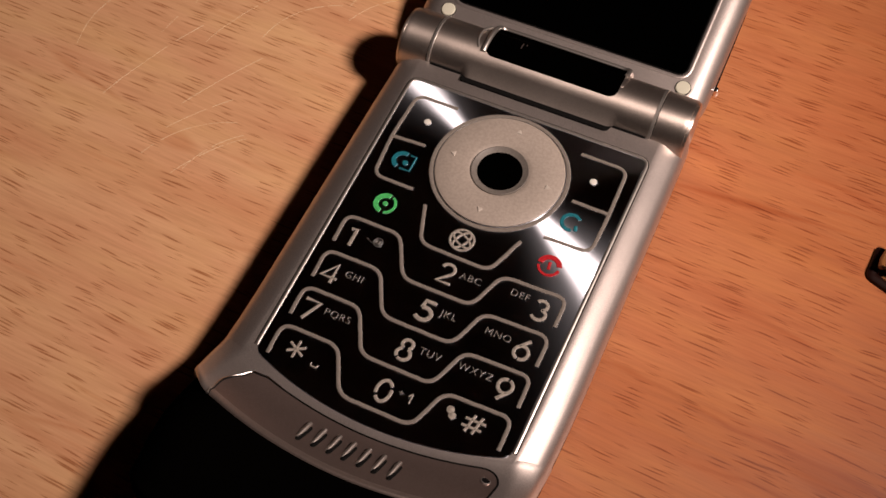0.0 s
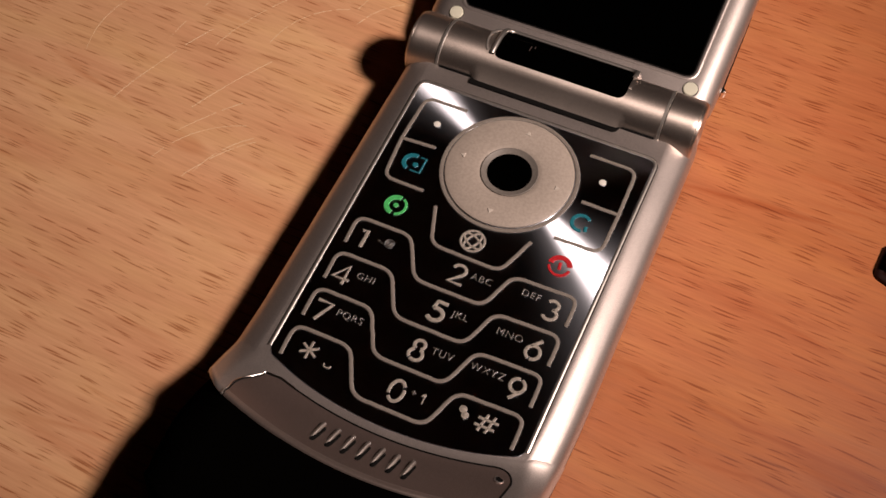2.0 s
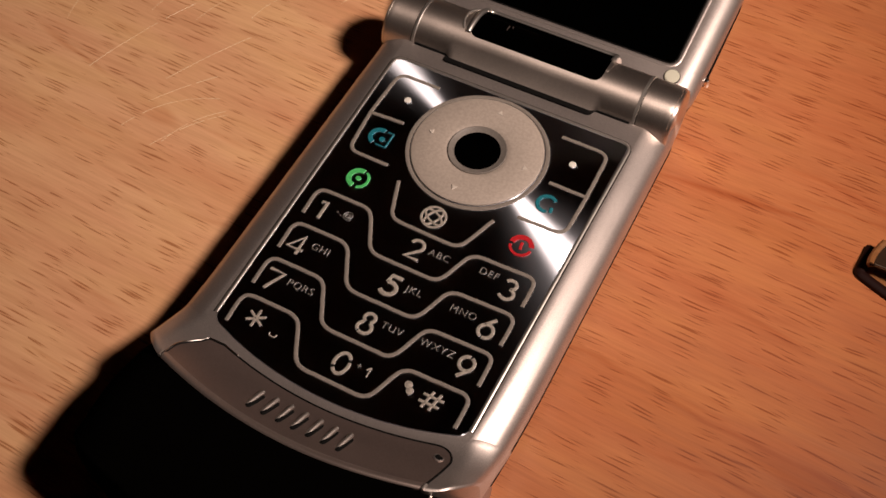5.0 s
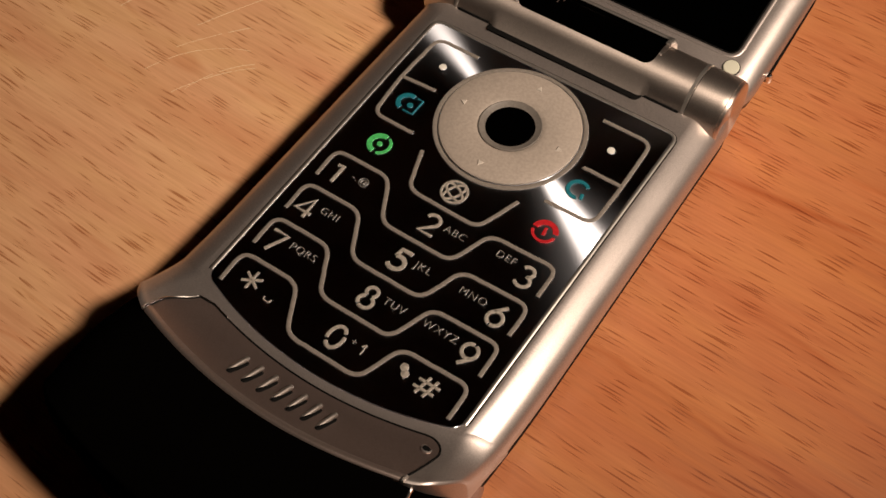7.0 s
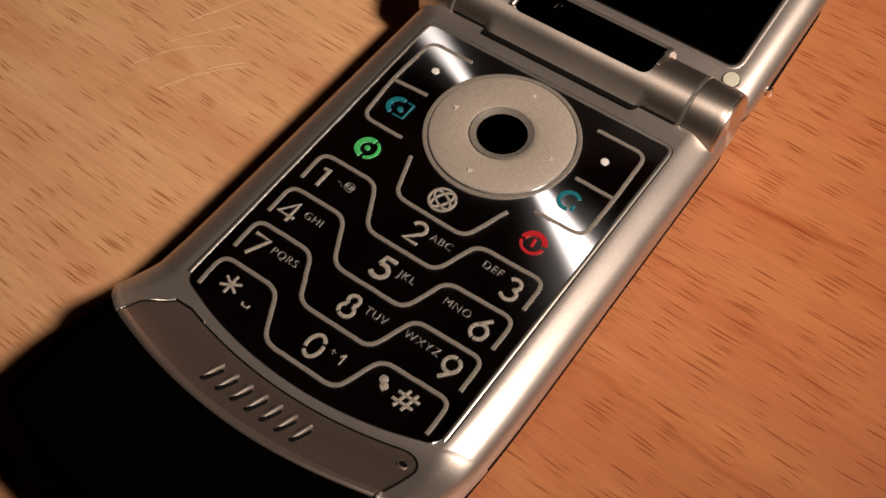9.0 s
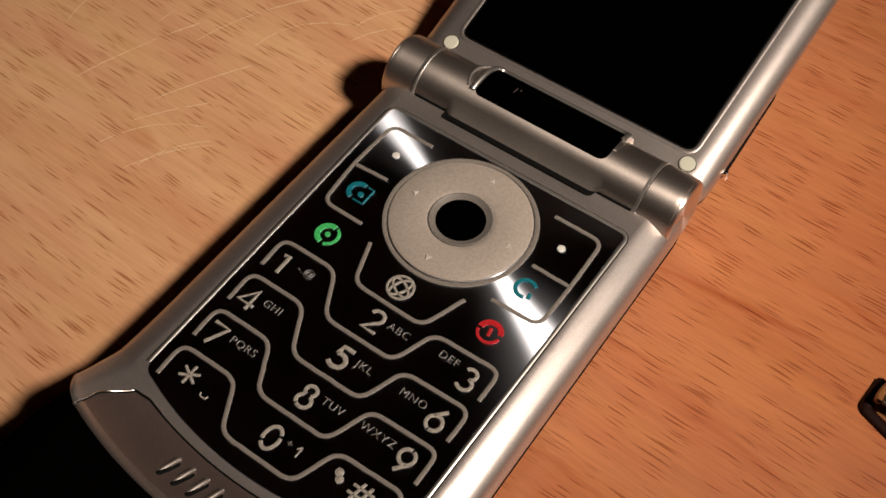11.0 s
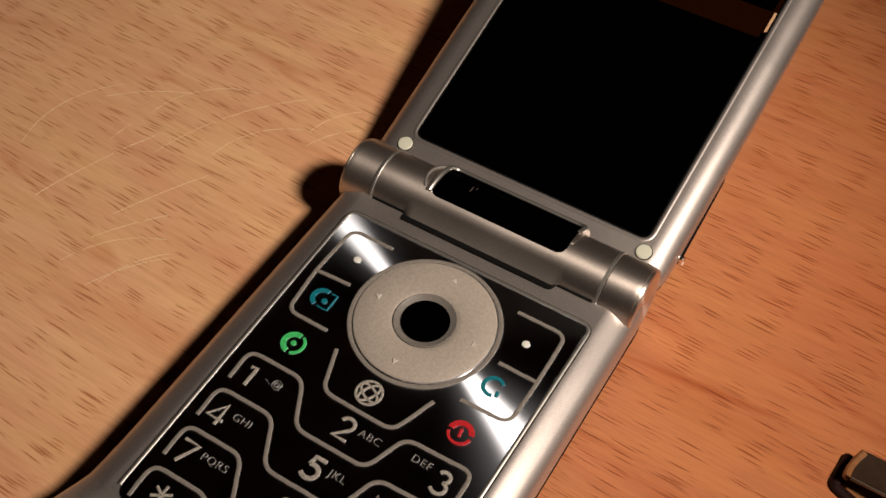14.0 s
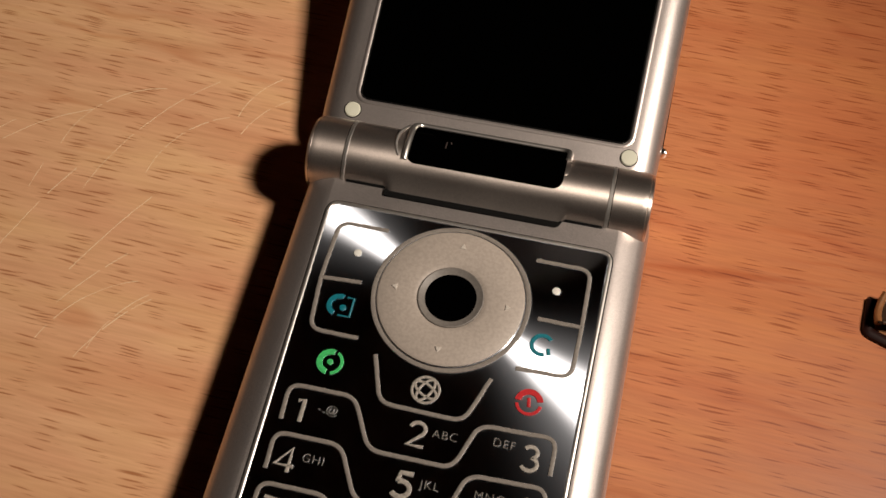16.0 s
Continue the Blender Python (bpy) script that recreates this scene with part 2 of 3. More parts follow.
def round_poly(pts, radii, seg=6):
    """A closed outline with its corners rounded."""
    out, n = [], len(pts)
    for i in range(n):
        p0, p, p1 = (Vector(pts[(i + k) % n]).to_2d() for k in (-1, 0, 1))
        r = radii[i] if isinstance(radii, (list, tuple)) else radii
        a, b = (p0 - p), (p1 - p)
        r = min(r, a.length * 0.49, b.length * 0.49)
        if r < 1e-4:
            out.append(p)
            continue
        a, b = p + a.normalized() * r, p + b.normalized() * r
        for k in range(seg + 1):
            s = k / seg
            out.append((1 - s) ** 2 * a + 2 * s * (1 - s) * p + s * s * b)
    return out


def offset(pts, d):
    """The closed outline (counter-clockwise) moved inwards by d."""
    n, out = len(pts), []
    for i in range(n):
        a, b = pts[i] - pts[i - 1], pts[(i + 1) % n] - pts[i]
        na, nb = Vector((-a.y, a.x)).normalized(), Vector((-b.y, b.x)).normalized()
        m = (na + nb)
        m = m.normalized() if m.length > 1e-6 else na
        out.append(pts[i] + m * d / max(0.4, m.dot(na)))
    return out


def loft(rings, close_top=True, close_bottom=True):
    """A solid through closed rings of 3D points, bottom to top."""
    bm = bmesh.new()
    vs = [[bm.verts.new(p) for p in ring] for ring in rings]
    n = len(rings[0])
    for lo, hi in zip(vs, vs[1:]):
        for i in range(n):
            bm.faces.new((lo[i], lo[(i + 1) % n], hi[(i + 1) % n], hi[i]))
    if close_bottom:
        bm.faces.new(vs[0][::-1])
    if close_top:
        bm.faces.new(vs[-1])
    return bm


def slab(outline, z0, z1, bevel=0.0, steps=3):
    """An outline pulled up from z0 to z1 with its upper edge rounded."""
    rings = [[(*p, z0) for p in outline]]
    for k in range(steps + 1):
        a = radians(90 * k / steps)
        o = offset(outline, bevel * (1 - math.cos(a))) if bevel else outline
        rings.append([(*p, z1 - bevel + bevel * math.sin(a)) for p in o])
        if not bevel:
            break
    return loft(rings)


def dense(pts, step=0.15):
    """The closed outline with long sides cut into pieces."""
    out = []
    for i, p in enumerate(pts):
        q = pts[(i + 1) % len(pts)]
        k = max(1, int((q - p).length / step))
        out += [p.lerp(q, j / k) for j in range(k)]
    return out


def fillet(pts, r=0.12, seg=5):
    """An open line with rounded corners."""
    pts = [Vector(p).to_2d() for p in pts]
    out = [pts[0]]
    for p0, p, p1 in zip(pts, pts[1:], pts[2:]):
        a, b = p0 - p, p1 - p
        k = min(r, a.length * 0.49, b.length * 0.49)
        a, b = p + a.normalized() * k, p + b.normalized() * k
        for j in range(seg + 1):
            s = j / seg
            out.append((1 - s) ** 2 * a + 2 * s * (1 - s) * p + s * s * b)
    return out + [pts[-1]]


def ribbon(pts, width, z0, height, closed=False):
    """A rounded bar along a flat line."""
    bm = bmesh.new()
    n = len(pts)
    rings = []
    for i, p in enumerate(pts):
        a = pts[(i - 1) % n] if closed or i else p
        b = pts[(i + 1) % n] if closed or i < n - 1 else p
        d = (b - a).normalized()
        s = Vector((-d.y, d.x)) * width / 2
        rings.append([bm.verts.new((*(p + s * k), z0 + z)) for k, z in ((-1, 0), (-0.8, height * 0.7), (-0.35, height), (0.35, height), (0.8, height * 0.7), (1, 0))])
    for i in range(n if closed else n - 1):
        for k in range(5):
            bm.faces.new((rings[i][k], rings[i][k + 1], rings[(i + 1) % n][k + 1], rings[(i + 1) % n][k]))
    if not closed:
        bm.faces.new(rings[0])
        bm.faces.new(rings[-1][::-1])
    return bm


def field(ts, vs, fn, bottom):
    """A solid under a surface fn(t, v) -> (x, y, z), down to z = bottom."""
    bm = bmesh.new()
    grid = [[bm.verts.new(fn(t, v)) for t in ts] for v in vs]
    for a, b in zip(grid, grid[1:]):
        for i in range(len(ts) - 1):
            bm.faces.new((a[i], a[i + 1], b[i + 1], b[i]))
    loop = grid[0] + [row[-1] for row in grid[1:-1]] + grid[-1][::-1] + [row[0] for row in grid[-2:0:-1]]
    low = [bm.verts.new((v.co.x, v.co.y, bottom)) for v in loop]
    n = len(loop)
    for i in range(n):
        bm.faces.new((loop[i], loop[(i + 1) % n], low[(i + 1) % n], low[i]))
        bm.edges.get((loop[i], loop[(i + 1) % n])).smooth = False
    bm.faces.new(low)
    return bm


def tube(points, r, n=8):
    """A thin rod through 3D points."""
    bm = bmesh.new()
    rings = []
    pts = [Vector(p) for p in points]
    for i, p in enumerate(pts):
        d = (pts[min(i + 1, len(pts) - 1)] - pts[max(i - 1, 0)]).normalized()
        a = d.cross(Vector((0, 0, 1)))
        a = a.normalized() if a.length > 1e-4 else Vector((1, 0, 0))
        b = d.cross(a)
        rings.append([bm.verts.new(p + (a * math.cos(2 * math.pi * k / n) + b * math.sin(2 * math.pi * k / n)) * r) for k in range(n)])
    for x, y in zip(rings, rings[1:]):
        for k in range(n):
            bm.faces.new((x[k], x[(k + 1) % n], y[(k + 1) % n], y[k]))
    bm.faces.new(rings[0][::-1])
    bm.faces.new(rings[-1])
    return bm


def capsule(points, r, n=10):
    """A rod with rounded ends."""
    pts = [Vector(p) for p in points]
    d0, d1 = (pts[0] - pts[1]).normalized(), (pts[-1] - pts[-2]).normalized()
    spine = [(pts[0] + d0 * r * math.sin(a), r * math.cos(a)) for a in (1.5, 1.1, 0.6)] + [(p, r) for p in pts]
    spine += [(pts[-1] + d1 * r * math.sin(a), r * math.cos(a)) for a in (0.6, 1.1, 1.5)]
    axis = (pts[-1] - pts[0]).normalized()
    side = axis.cross(Vector((0, 0, 1))).normalized()
    up = side.cross(axis)
    return loft([[p + (side * math.cos(2 * math.pi * k / n) + up * math.sin(2 * math.pi * k / n)) * q for k in range(n)] for p, q in spine])


def lathe(profile, n=64, cx=0.0, cy=0.0, close=False):
    """A turned solid about a vertical axis: profile of (radius, z), from inside bottom round to inside top."""
    bm = bmesh.new()
    rings = [[bm.verts.new((cx + r * math.cos(2 * math.pi * i / n), cy + r * math.sin(2 * math.pi * i / n), z)) for i in range(n)] for r, z in profile]
    pairs = list(zip(rings, rings[1:])) + ([(rings[-1], rings[0])] if close else [])
    for a, b in pairs:
        for i in range(n):
            bm.faces.new((a[i], a[(i + 1) % n], b[(i + 1) % n], b[i]))
    if not close:
        bm.faces.new(rings[0][::-1])
        bm.faces.new(rings[-1])
    return bm


def along_x(profile, xs):
    """A closed profile of (y, z) pulled along x; xs: (x, scale about the profile's middle)."""
    cy = sum(p[0] for p in profile) / len(profile)
    cz = sum(p[1] for p in profile) / len(profile)
    stations = [xs[0]]
    for (x0, s0), (x1, s1) in zip(xs, xs[1:]):  # close rows by every end keep the long faces straight
        if abs(x1 - x0) > 0.15:
            k = 0.03 / abs(x1 - x0)
            stations += [(x0 + (x1 - x0) * q, s0 + (s1 - s0) * q) for q in (k, 1 - k)]
        stations.append((x1, s1))
    return loft([[(x, cy + (y - cy) * s, cz + (z - cz) * s) for y, z in profile] for x, s in stations])


def text_bm(text, size, x, y, z, bold=0.0, height=0.012, align="CENTER", shear=0.0, spread=1.0):
    cu = bpy.data.curves.new("legend", "FONT")
    cu.body, cu.size, cu.align_x, cu.align_y = text, size, align, "CENTER"
    cu.offset, cu.extrude, cu.resolution_u, cu.shear = bold, height / 2, 4, shear
    cu.space_character = spread
    ob = bpy.data.objects.new("legend", cu)
    me = bpy.data.meshes.new_from_object(ob)
    bm = bmesh.new()
    bm.from_mesh(me)
    bmesh.ops.translate(bm, verts=bm.verts, vec=(x, y, z + height / 2))
    bpy.data.objects.remove(ob)
    bpy.data.curves.remove(cu)
    bpy.data.meshes.remove(me)
    return bm


def add(bm, other):
    """Puts another bmesh into bm."""
    me = bpy.data.meshes.new("tmp")
    other.to_mesh(me)
    other.free()
    bm.from_mesh(me)
    bpy.data.meshes.remove(me)
    return bm


def holder(name, at, label, category, group="", kind=""):
    e = new(name)
    e.location = Vector(at) * U
    bpy.context.view_layer.update()
    return tagged(e, label, category, group, kind)


# ---- the room ----
ROOM = rubber("painted_wall", (0.30, 0.17, 0.10), 0.9)
CARPET = rubber("floor_covering", (0.08, 0.06, 0.05), 0.9)


def box(x0, x1, y0, y1, z0, z1):
    return slab([Vector(p) for p in ((x0, y0), (x1, y0), (x1, y1), (x0, y1))], z0, z1)


FLOOR_Z = -79.0
tagged(part("floor", box(-72, 90, -110, 52, FLOOR_Z - 5, FLOOR_Z), CARPET, smooth=False), "dark floor of the room", "floor", kind="structure")
CEILING_Z = 160.0
tagged(part("ceiling", box(-72, 90, -110, 52, CEILING_Z, CEILING_Z + 5), ROOM, smooth=False), "plain ceiling of the room", "ceiling", kind="structure")
for wall, (x0, x1, y0, y1) in {"wall_north": (-82, 100, 52, 62), "wall_south": (-82, 100, -120, -110), "wall_east": (90, 100, -110, 52), "wall_west": (-82, -72, -110, 52)}.items():
    tagged(part(wall, box(x0, x1, y0, y1, FLOOR_Z - 5, CEILING_Z + 5), ROOM, smooth=False), "plain painted room wall", "wall", kind="structure")

# ---- the desk ----
desk = holder("desk", (0, 0, FLOOR_Z), "light beech wood-grain desk top with fine curved scratches", "desk")
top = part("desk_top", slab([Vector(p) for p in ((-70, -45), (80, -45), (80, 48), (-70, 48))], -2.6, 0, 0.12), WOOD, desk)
for x in (-64, 74):
    for y in (-39, 42):
        part("leg", box(x - 2, x + 2, y - 2, y + 2, FLOOR_Z, -2.6), WOOD, desk)
SCRATCH = mat("pale_scratch", (0.88, 0.67, 0.43), 0.33)
# scratches: start x, y, heading, length, bend in degrees a unit
SCRATCHES = [(-8.61, 3.38, 48, 1.65, -17), (-7.55, 3.51, 82, 2.26, -33), (-6.82, 2.71, 77, 3.18, -12), (-5.86, 3.23, 84, 1.96, -34),
             (-4.64, 4.70, 82, 1.12, -41), (-7.76, 2.55, 85, 0.52, -11), (-4.48, 4.35, 72, 1.10, -36), (-6.46, 1.18, 64, 2.09, -3),
             (-6.43, 0.57, 59, 1.38, -10), (-5.65, -0.11, 79, 1.39, -31), (-5.80, -0.28, 69, 1.60, -20), (-7.97, 0.78, 76, 2.47, -6),
             (-9.14, 1.61, 107, 2.77, -28), (-6.54, -0.13, 72, 1.94, -28)]
rng = random.Random(4)
for x, y, head, length, bend in SCRATCHES:
    p, pts, n = Vector((x, y)), [], 26
    for i in range(n + 1):
        pts.append(p.copy())
        a = radians(head + bend * length * i / n + rng.uniform(-3, 3))
        p = p + Vector((math.cos(a), math.sin(a))) * length / n
    i = 0
    while i < n - 2:  # worn away here and there
        j = min(n, i + rng.randint(4, 12))
        part("scratch", ribbon(pts[i:j + 1], rng.uniform(0.006, 0.015), 0.0, 0.002), SCRATCH, top, "fine pale scratch")
        i = j + rng.choice((0, 0, 1, 1, 2))

# ---- the phone ----
phone = holder("flip_phone", (0, 0, 0), "open silver flip phone with black keypad lying on the desk", "phone")


def mirror(half):
    """A counter-clockwise outline from its right half, listed upwards."""
    return [Vector(p) for p in half] + [Vector((-x, y)) for x, y in reversed(half) if x > 1e-6]


# base shell: silver, with rounded rails
SIDES = [(2.2, -4.1), (2.70, -3.62), (2.77, -2.3), (2.77, 3.98), (-2.77, 3.98), (-2.79, -2.5), (-2.84, -3.4), (-2.76, -4.2)]
ROUND = [0.5, 0.5, 0.9, 0.6, 0.6, 1.2, 0.9, 0.5]


def shell_ring(o):
    """The body's outline moved inwards by o, always with as many points."""
    corners = round_poly(offset([Vector(p) for p in SIDES], o), [max(0.04, r - 1.1 * max(0.0, o)) for r in ROUND], 8)
    cuts = [max(1, int((q - p).length / 0.3)) for p, q in zip(BASE, BASE[1:] + BASE[:1])]
    out = []
    for i, k in enumerate(cuts):
        out += [corners[i].lerp(corners[(i + 1) % len(corners)], j / k) for j in range(k)]
    return out


BASE = round_poly([Vector(p) for p in SIDES], ROUND, 8)
RAIL = [(-1.157, 0.45), (-1.10, 0.25), (-0.95, 0.12), (-0.7, 0.03), (-0.5, 0.0), (-0.38, 0.005), (-0.28, 0.025), (-0.19, 0.08), (-0.12, 0.18), (-0.065, 0.29), (-0.02, 0.40), (0.0, 0.48)]
rings_ = [[(*p, HT + z) for p in shell_ring(o)] for z, o in RAIL]
rings_ += [[(p.x * k, p.y * k, HT) for p in shell_ring(0.50)] for k in (1.0, 0.7, 0.02)]
part("lower_shell", loft([[(*p, z) for p in shell_ring(o)] for z, o in ((0.0, 0.3), (0.05, 0.16), (0.25, 0.05), (0.45, 0.012), (0.6, 0.012))]), SEAM, phone, "dark lower shell edge", angle=60)
part("body", loft(rings_), SILVER, phone, "silver metallic painted shell", angle=60)


# raised lower end: a silver slope that climbs to a lip, then the black cover
def y_seam(x):
    return -3.62 + 0.35 * (x / 2.13) ** 2


def y_lip(x):
    return -4.66 + 0.074 * x * x + 0.2 * max(0.0, (abs(x) - 2.2) / 0.6) ** 2 + 0.30 * max(0.0, (x - 2.0) / 0.7) ** 2.5


def y_end(x):
    return -6.42 + 0.062 * x * x + 0.10 * max(0.0, (abs(x) - 2.3) / 0.45) ** 2


def rail_drop(o):
    """How far the rounded rail lies below the plate, o inside its edge."""
    return float(np.interp(o, [0.0, 0.005, 0.025, 0.08, 0.18, 0.29, 0.40, 0.48], [-0.5, -0.38, -0.28, -0.19, -0.12, -0.065, -0.02, 0.0]))


def slope_half(t, v):
    """How far the slope reaches to the side that t is on."""
    if t > 0:
        return 2.732 - (0.07 if v > 0 else 0.045) * v
    return 2.80 + (0.06 * math.sin(math.pi * v) + 0.03 * v if v > 0 else 0.0)


def slope_at(t, v, lift=0.0):
    """A place on the silver slope: t across (-1 to 1), v from the keypad (0) to the lip (1)."""
    x = t * slope_half(t, v)
    x0 = max(-2.75, min(2.75, x))
    y = y_seam(x0) + (y_lip(x0) - y_seam(x0)) * v
    up = max(0.0, v)
    e = 1.7 + 0.3 * abs(t) ** 4
    z = 0.62 * up ** e if v < 0.86 else 0.62 * 0.86 ** e + 0.10 * math.sin(0.62 * math.pi * (v - 0.86) / 0.14)
    z *= 1 - 0.3 * abs(t) ** 3
    z += rail_drop((1 - abs(t)) * 2.8 * (1 + (0.45 if t > 0 else 0.3) * up)) * (1 + 0.25 * up)
    z += 0.003 if v >= 0 else 0.003 + 0.14 * v
    return (x, y, HT + z + lift)


def cover_at(t, v):
    """A place on the black cover: v from the lip to the far end."""
    x = t * (2.70 + 0.13 * math.sin(math.pi * min(1.0, 0.1 + v))) - 0.15
    y0 = y_lip(max(-2.75, min(2.75, x))) + 0.03
    y = y0 + (y_end(x) - y0) * v
    z = 0.60 - 0.06 * v ** 1.3 - 0.42 * max(0.0, (v - 0.93) / 0.07) ** 2.4
    z -= 0.26 * abs(t) ** 3 * (1 - v)
    z -= 0.95 * (1 - math.sqrt(max(0.0, 1 - (max(0.0, abs(t) - 0.70) / 0.30) ** 2))) * (1 - 0.45 * v)
    return (x, y, HT + z)


ACROSS = [math.copysign(1 - (1 - abs(i - 30) / 30) ** 1.9, i - 30) for i in range(61)]
DOWN = [i / 36 for i in range(37)]
part("lower_slope", field(ACROSS, [-0.25, -0.2, -0.15, -0.1, -0.05] + DOWN, slope_at, HT - 0.6), SILVER, phone, "silver painted slope rising to a lip", angle=62)
part("lower_cover", field(ACROSS, [1 - (1 - v) ** 1.8 for v in DOWN], cover_at, 0.0), BLACK, phone, "glossy black rounded lower end", angle=70)
BACK_EDGE = round_poly([Vector(p) for p in ((-2.2, -5.6), (-1.2, -5.8), (1.6, -5.9), (2.40, -5.8), (2.60, -4.6), (2.72, -3.1), (-2.6, -3.1), (-2.6, -4.6))], 0.5, 6)
part("back_shell", slab(BACK_EDGE, 0.0, 0.66, 0.12), PANEL_SILVER, phone, "brownish silver edge of the back shell", angle=60)
# chrome strip stands in for the lamp's highlight along the cover
part("cover_highlight", tube([cover_at(0.85, 0.02 + 0.6 * k / 8) for k in range(9)], 0.026), CHROME, phone, "thin chrome strip for the highlight on the black cover")

# keypad plate of spun dark metal
PLATE = round_poly(mirror([(0.0, -3.63), (0.8, -3.57), (1.5, -3.43), (2.16, -3.2), (2.22, 2.7)]), [0.5, 0.5, 0.5, 0.16, 0.16, 0.16, 0.16, 0.5, 0.5], 6)
WY = 1.46
keypad = part("keypad", slab(dense(PLATE, 0.3), HT - 0.05, HT + 0.012, 0.01, 1), SPUN, phone, "dark mirror-like spun metal keypad", at=(0, WY, HT), smooth=False)
part("keypad_gap", ribbon([p for p in dense(offset(PLATE, -0.055), 0.15) if p.y > -3.14], 0.04, HT - 0.01, 0.014), SEAM, phone, "dark gap round the keypad")
part("keypad_rim", ribbon([p for p in dense(offset(PLATE, -0.022), 0.15) if p.y > -3.14], 0.07, HT - 0.005, 0.028), RIM, phone, "thin bright metal rim")

KZ = HT + 0.012


def ragged(pts, k):
    """The line cut finely, with the slightly uneven edge of moulded rubber."""
    out = []
    for p, q in zip(pts, pts[1:]):
        n = max(1, int((q - p).length / 0.05))
        out += [p.lerp(q, j / n) for j in range(n)]
    out.append(pts[-1])
    return [p + Vector((noise.noise((p.x * 9, p.y * 9, k)), noise.noise((p.x * 9, p.y * 9, k + 7)))) * 0.006 for p in out]


LINES = [
    [(-1.2, 2.39), (-1.98, 2.39), (-2.02, 1.4), (-1.95, 0.53), (-1.2, 0.53)],
    [(-2.0, 1.4), (-1.39, 1.43)],
    [(1.14, 2.37), (1.98, 2.37), (2.0, 1.4), (1.98, 0.58), (1.17, 0.56)],
    [(1.34, 1.41), (2.0, 1.4)],
    [(-0.88, 0.33), (-0.64, -0.38), (0.6, -0.4), (0.86, 0.32)],
]
for k in range(4):
    y = -0.745 * k
    LINES.append([(-1.96, y - 0.92), (-1.98, y - 0.37), (-1.0, y - 0.37), (-0.62, y - 1.1), (0.6, y - 1.1), (0.84, y - 0.4), (1.95, y - 0.37), (1.95, y - 0.92)])
for k, pts in enumerate(LINES):
    part("key_line", ribbon(ragged(fillet(pts, 0.19), k), 0.068, KZ, 0.014), LINE, keypad, "raised grey rubber dividing line")


def bars(lines, width, height=0.012, r=0.0):
    """Strokes of a sign, as rounded bars."""
    bm = bmesh.new()
    for pts in lines:
        pts = fillet(pts, r, 3) if r and len(pts) > 2 else [Vector(p) for p in pts]
        add(bm, ribbon(pts, width, KZ, height))
    return bm


def arc_band(cx, cy, r0, r1, a0, a1, n=20, height=0.012):
    """A flat piece of a ring."""
    bm = bmesh.new()
    rows = []
    for i in range(n + 1):
        a = radians(a0 + (a1 - a0) * i / n)
        c, s = math.cos(a), math.sin(a)
        rows.append([bm.verts.new((cx + r * c, cy + r * s, KZ + z)) for r, z in ((r0, 0), (r0 + 0.004, height), (r1 - 0.004, height), (r1, 0))])
    for a, b in zip(rows, rows[1:]):
        for k in range(3):
            bm.faces.new((a[k], a[k + 1], b[k + 1], b[k]))
    bm.faces.new(rows[0])
    bm.faces.new(rows[-1][::-1])
    return bm


def disc(x, y, r, height=0.014):
    return lathe([(r, KZ), (r, KZ + height * 0.7), (r * 0.8, KZ + height)], 20, x, y)


KEY_DIGITS = [("2", 0.0, -0.73), ("3", 1.64, -0.73), ("4", -1.71, -1.48), ("5", -0.02, -1.48), ("6", 1.64, -1.48),
              ("7", -1.71, -2.22), ("8", -0.02, -2.23), ("9", 1.64, -2.22), ("0", -0.02, -2.99)]


def bow(cx, cy, rx, ry, a0, a1, n=14):
    """Points along part of an oval, in degrees."""
    return [(cx + rx * math.cos(radians(a0 + (a1 - a0) * i / n)), cy + ry * math.sin(radians(a0 + (a1 - a0) * i / n))) for i in range(n + 1)]


# strokes of each digit round its middle; the round ones have small stencil gaps
STROKES = {
    "2": [bow(0.0, 0.075, 0.105, 0.10, 165, -35) + [(-0.11, -0.165), (0.125, -0.165)]],
    "3": [bow(-0.01, 0.085, 0.09, 0.085, 150, -75), bow(-0.01, -0.078, 0.11, 0.095, 80, -150)],
    "4": [[(0.055, -0.18), (0.055, 0.17), (-0.14, -0.085), (0.125, -0.085)]],
    "5": [[(0.115, 0.165), (-0.055, 0.165), (-0.075, 0.03)], bow(-0.02, -0.06, 0.125, 0.11, 115, -145)],
    "6": [[(0.075, 0.18), (-0.07, 0.02)] + bow(0.0, -0.06, 0.11, 0.115, 140, 250, 6), bow(0.0, -0.06, 0.11, 0.115, 265, 482)],
    "7": [[(-0.13, 0.165), (0.115, 0.165), (-0.055, -0.18)]],
    "8": [bow(0.0, 0.092, 0.082, 0.08, 240, -60, 16), bow(0.0, -0.08, 0.108, 0.098, 118, 222, 8), bow(0.0, -0.08, 0.108, 0.098, 238, 424, 12)],
    "9": [[(-0.06, -0.18), (0.08, -0.02)] + bow(0.0, 0.06, 0.11, 0.115, -40, 70, 6), bow(0.0, 0.06, 0.11, 0.115, 85, 302)],
    "0": [bow(0.0, 0.0, 0.112, 0.175, 35, 205, 16), bow(0.0, 0.0, 0.112, 0.175, 222, 378, 16)],
}
for s, x, y in KEY_DIGITS:
    wide = 0.075 if s == "5" else 0.06
    part("digit", bars([[(x + 1.05 * u, y + 1.02 * w) for u, w in line] for line in STROKES[s]], wide, 0.012), LEGEND, keypad, "pale raised key digit")
part("digit", bars([[(-1.78, -0.60), (-1.69, -0.57), (-1.69, -0.91)]], 0.065), LEGEND, keypad, "pale raised key digit")
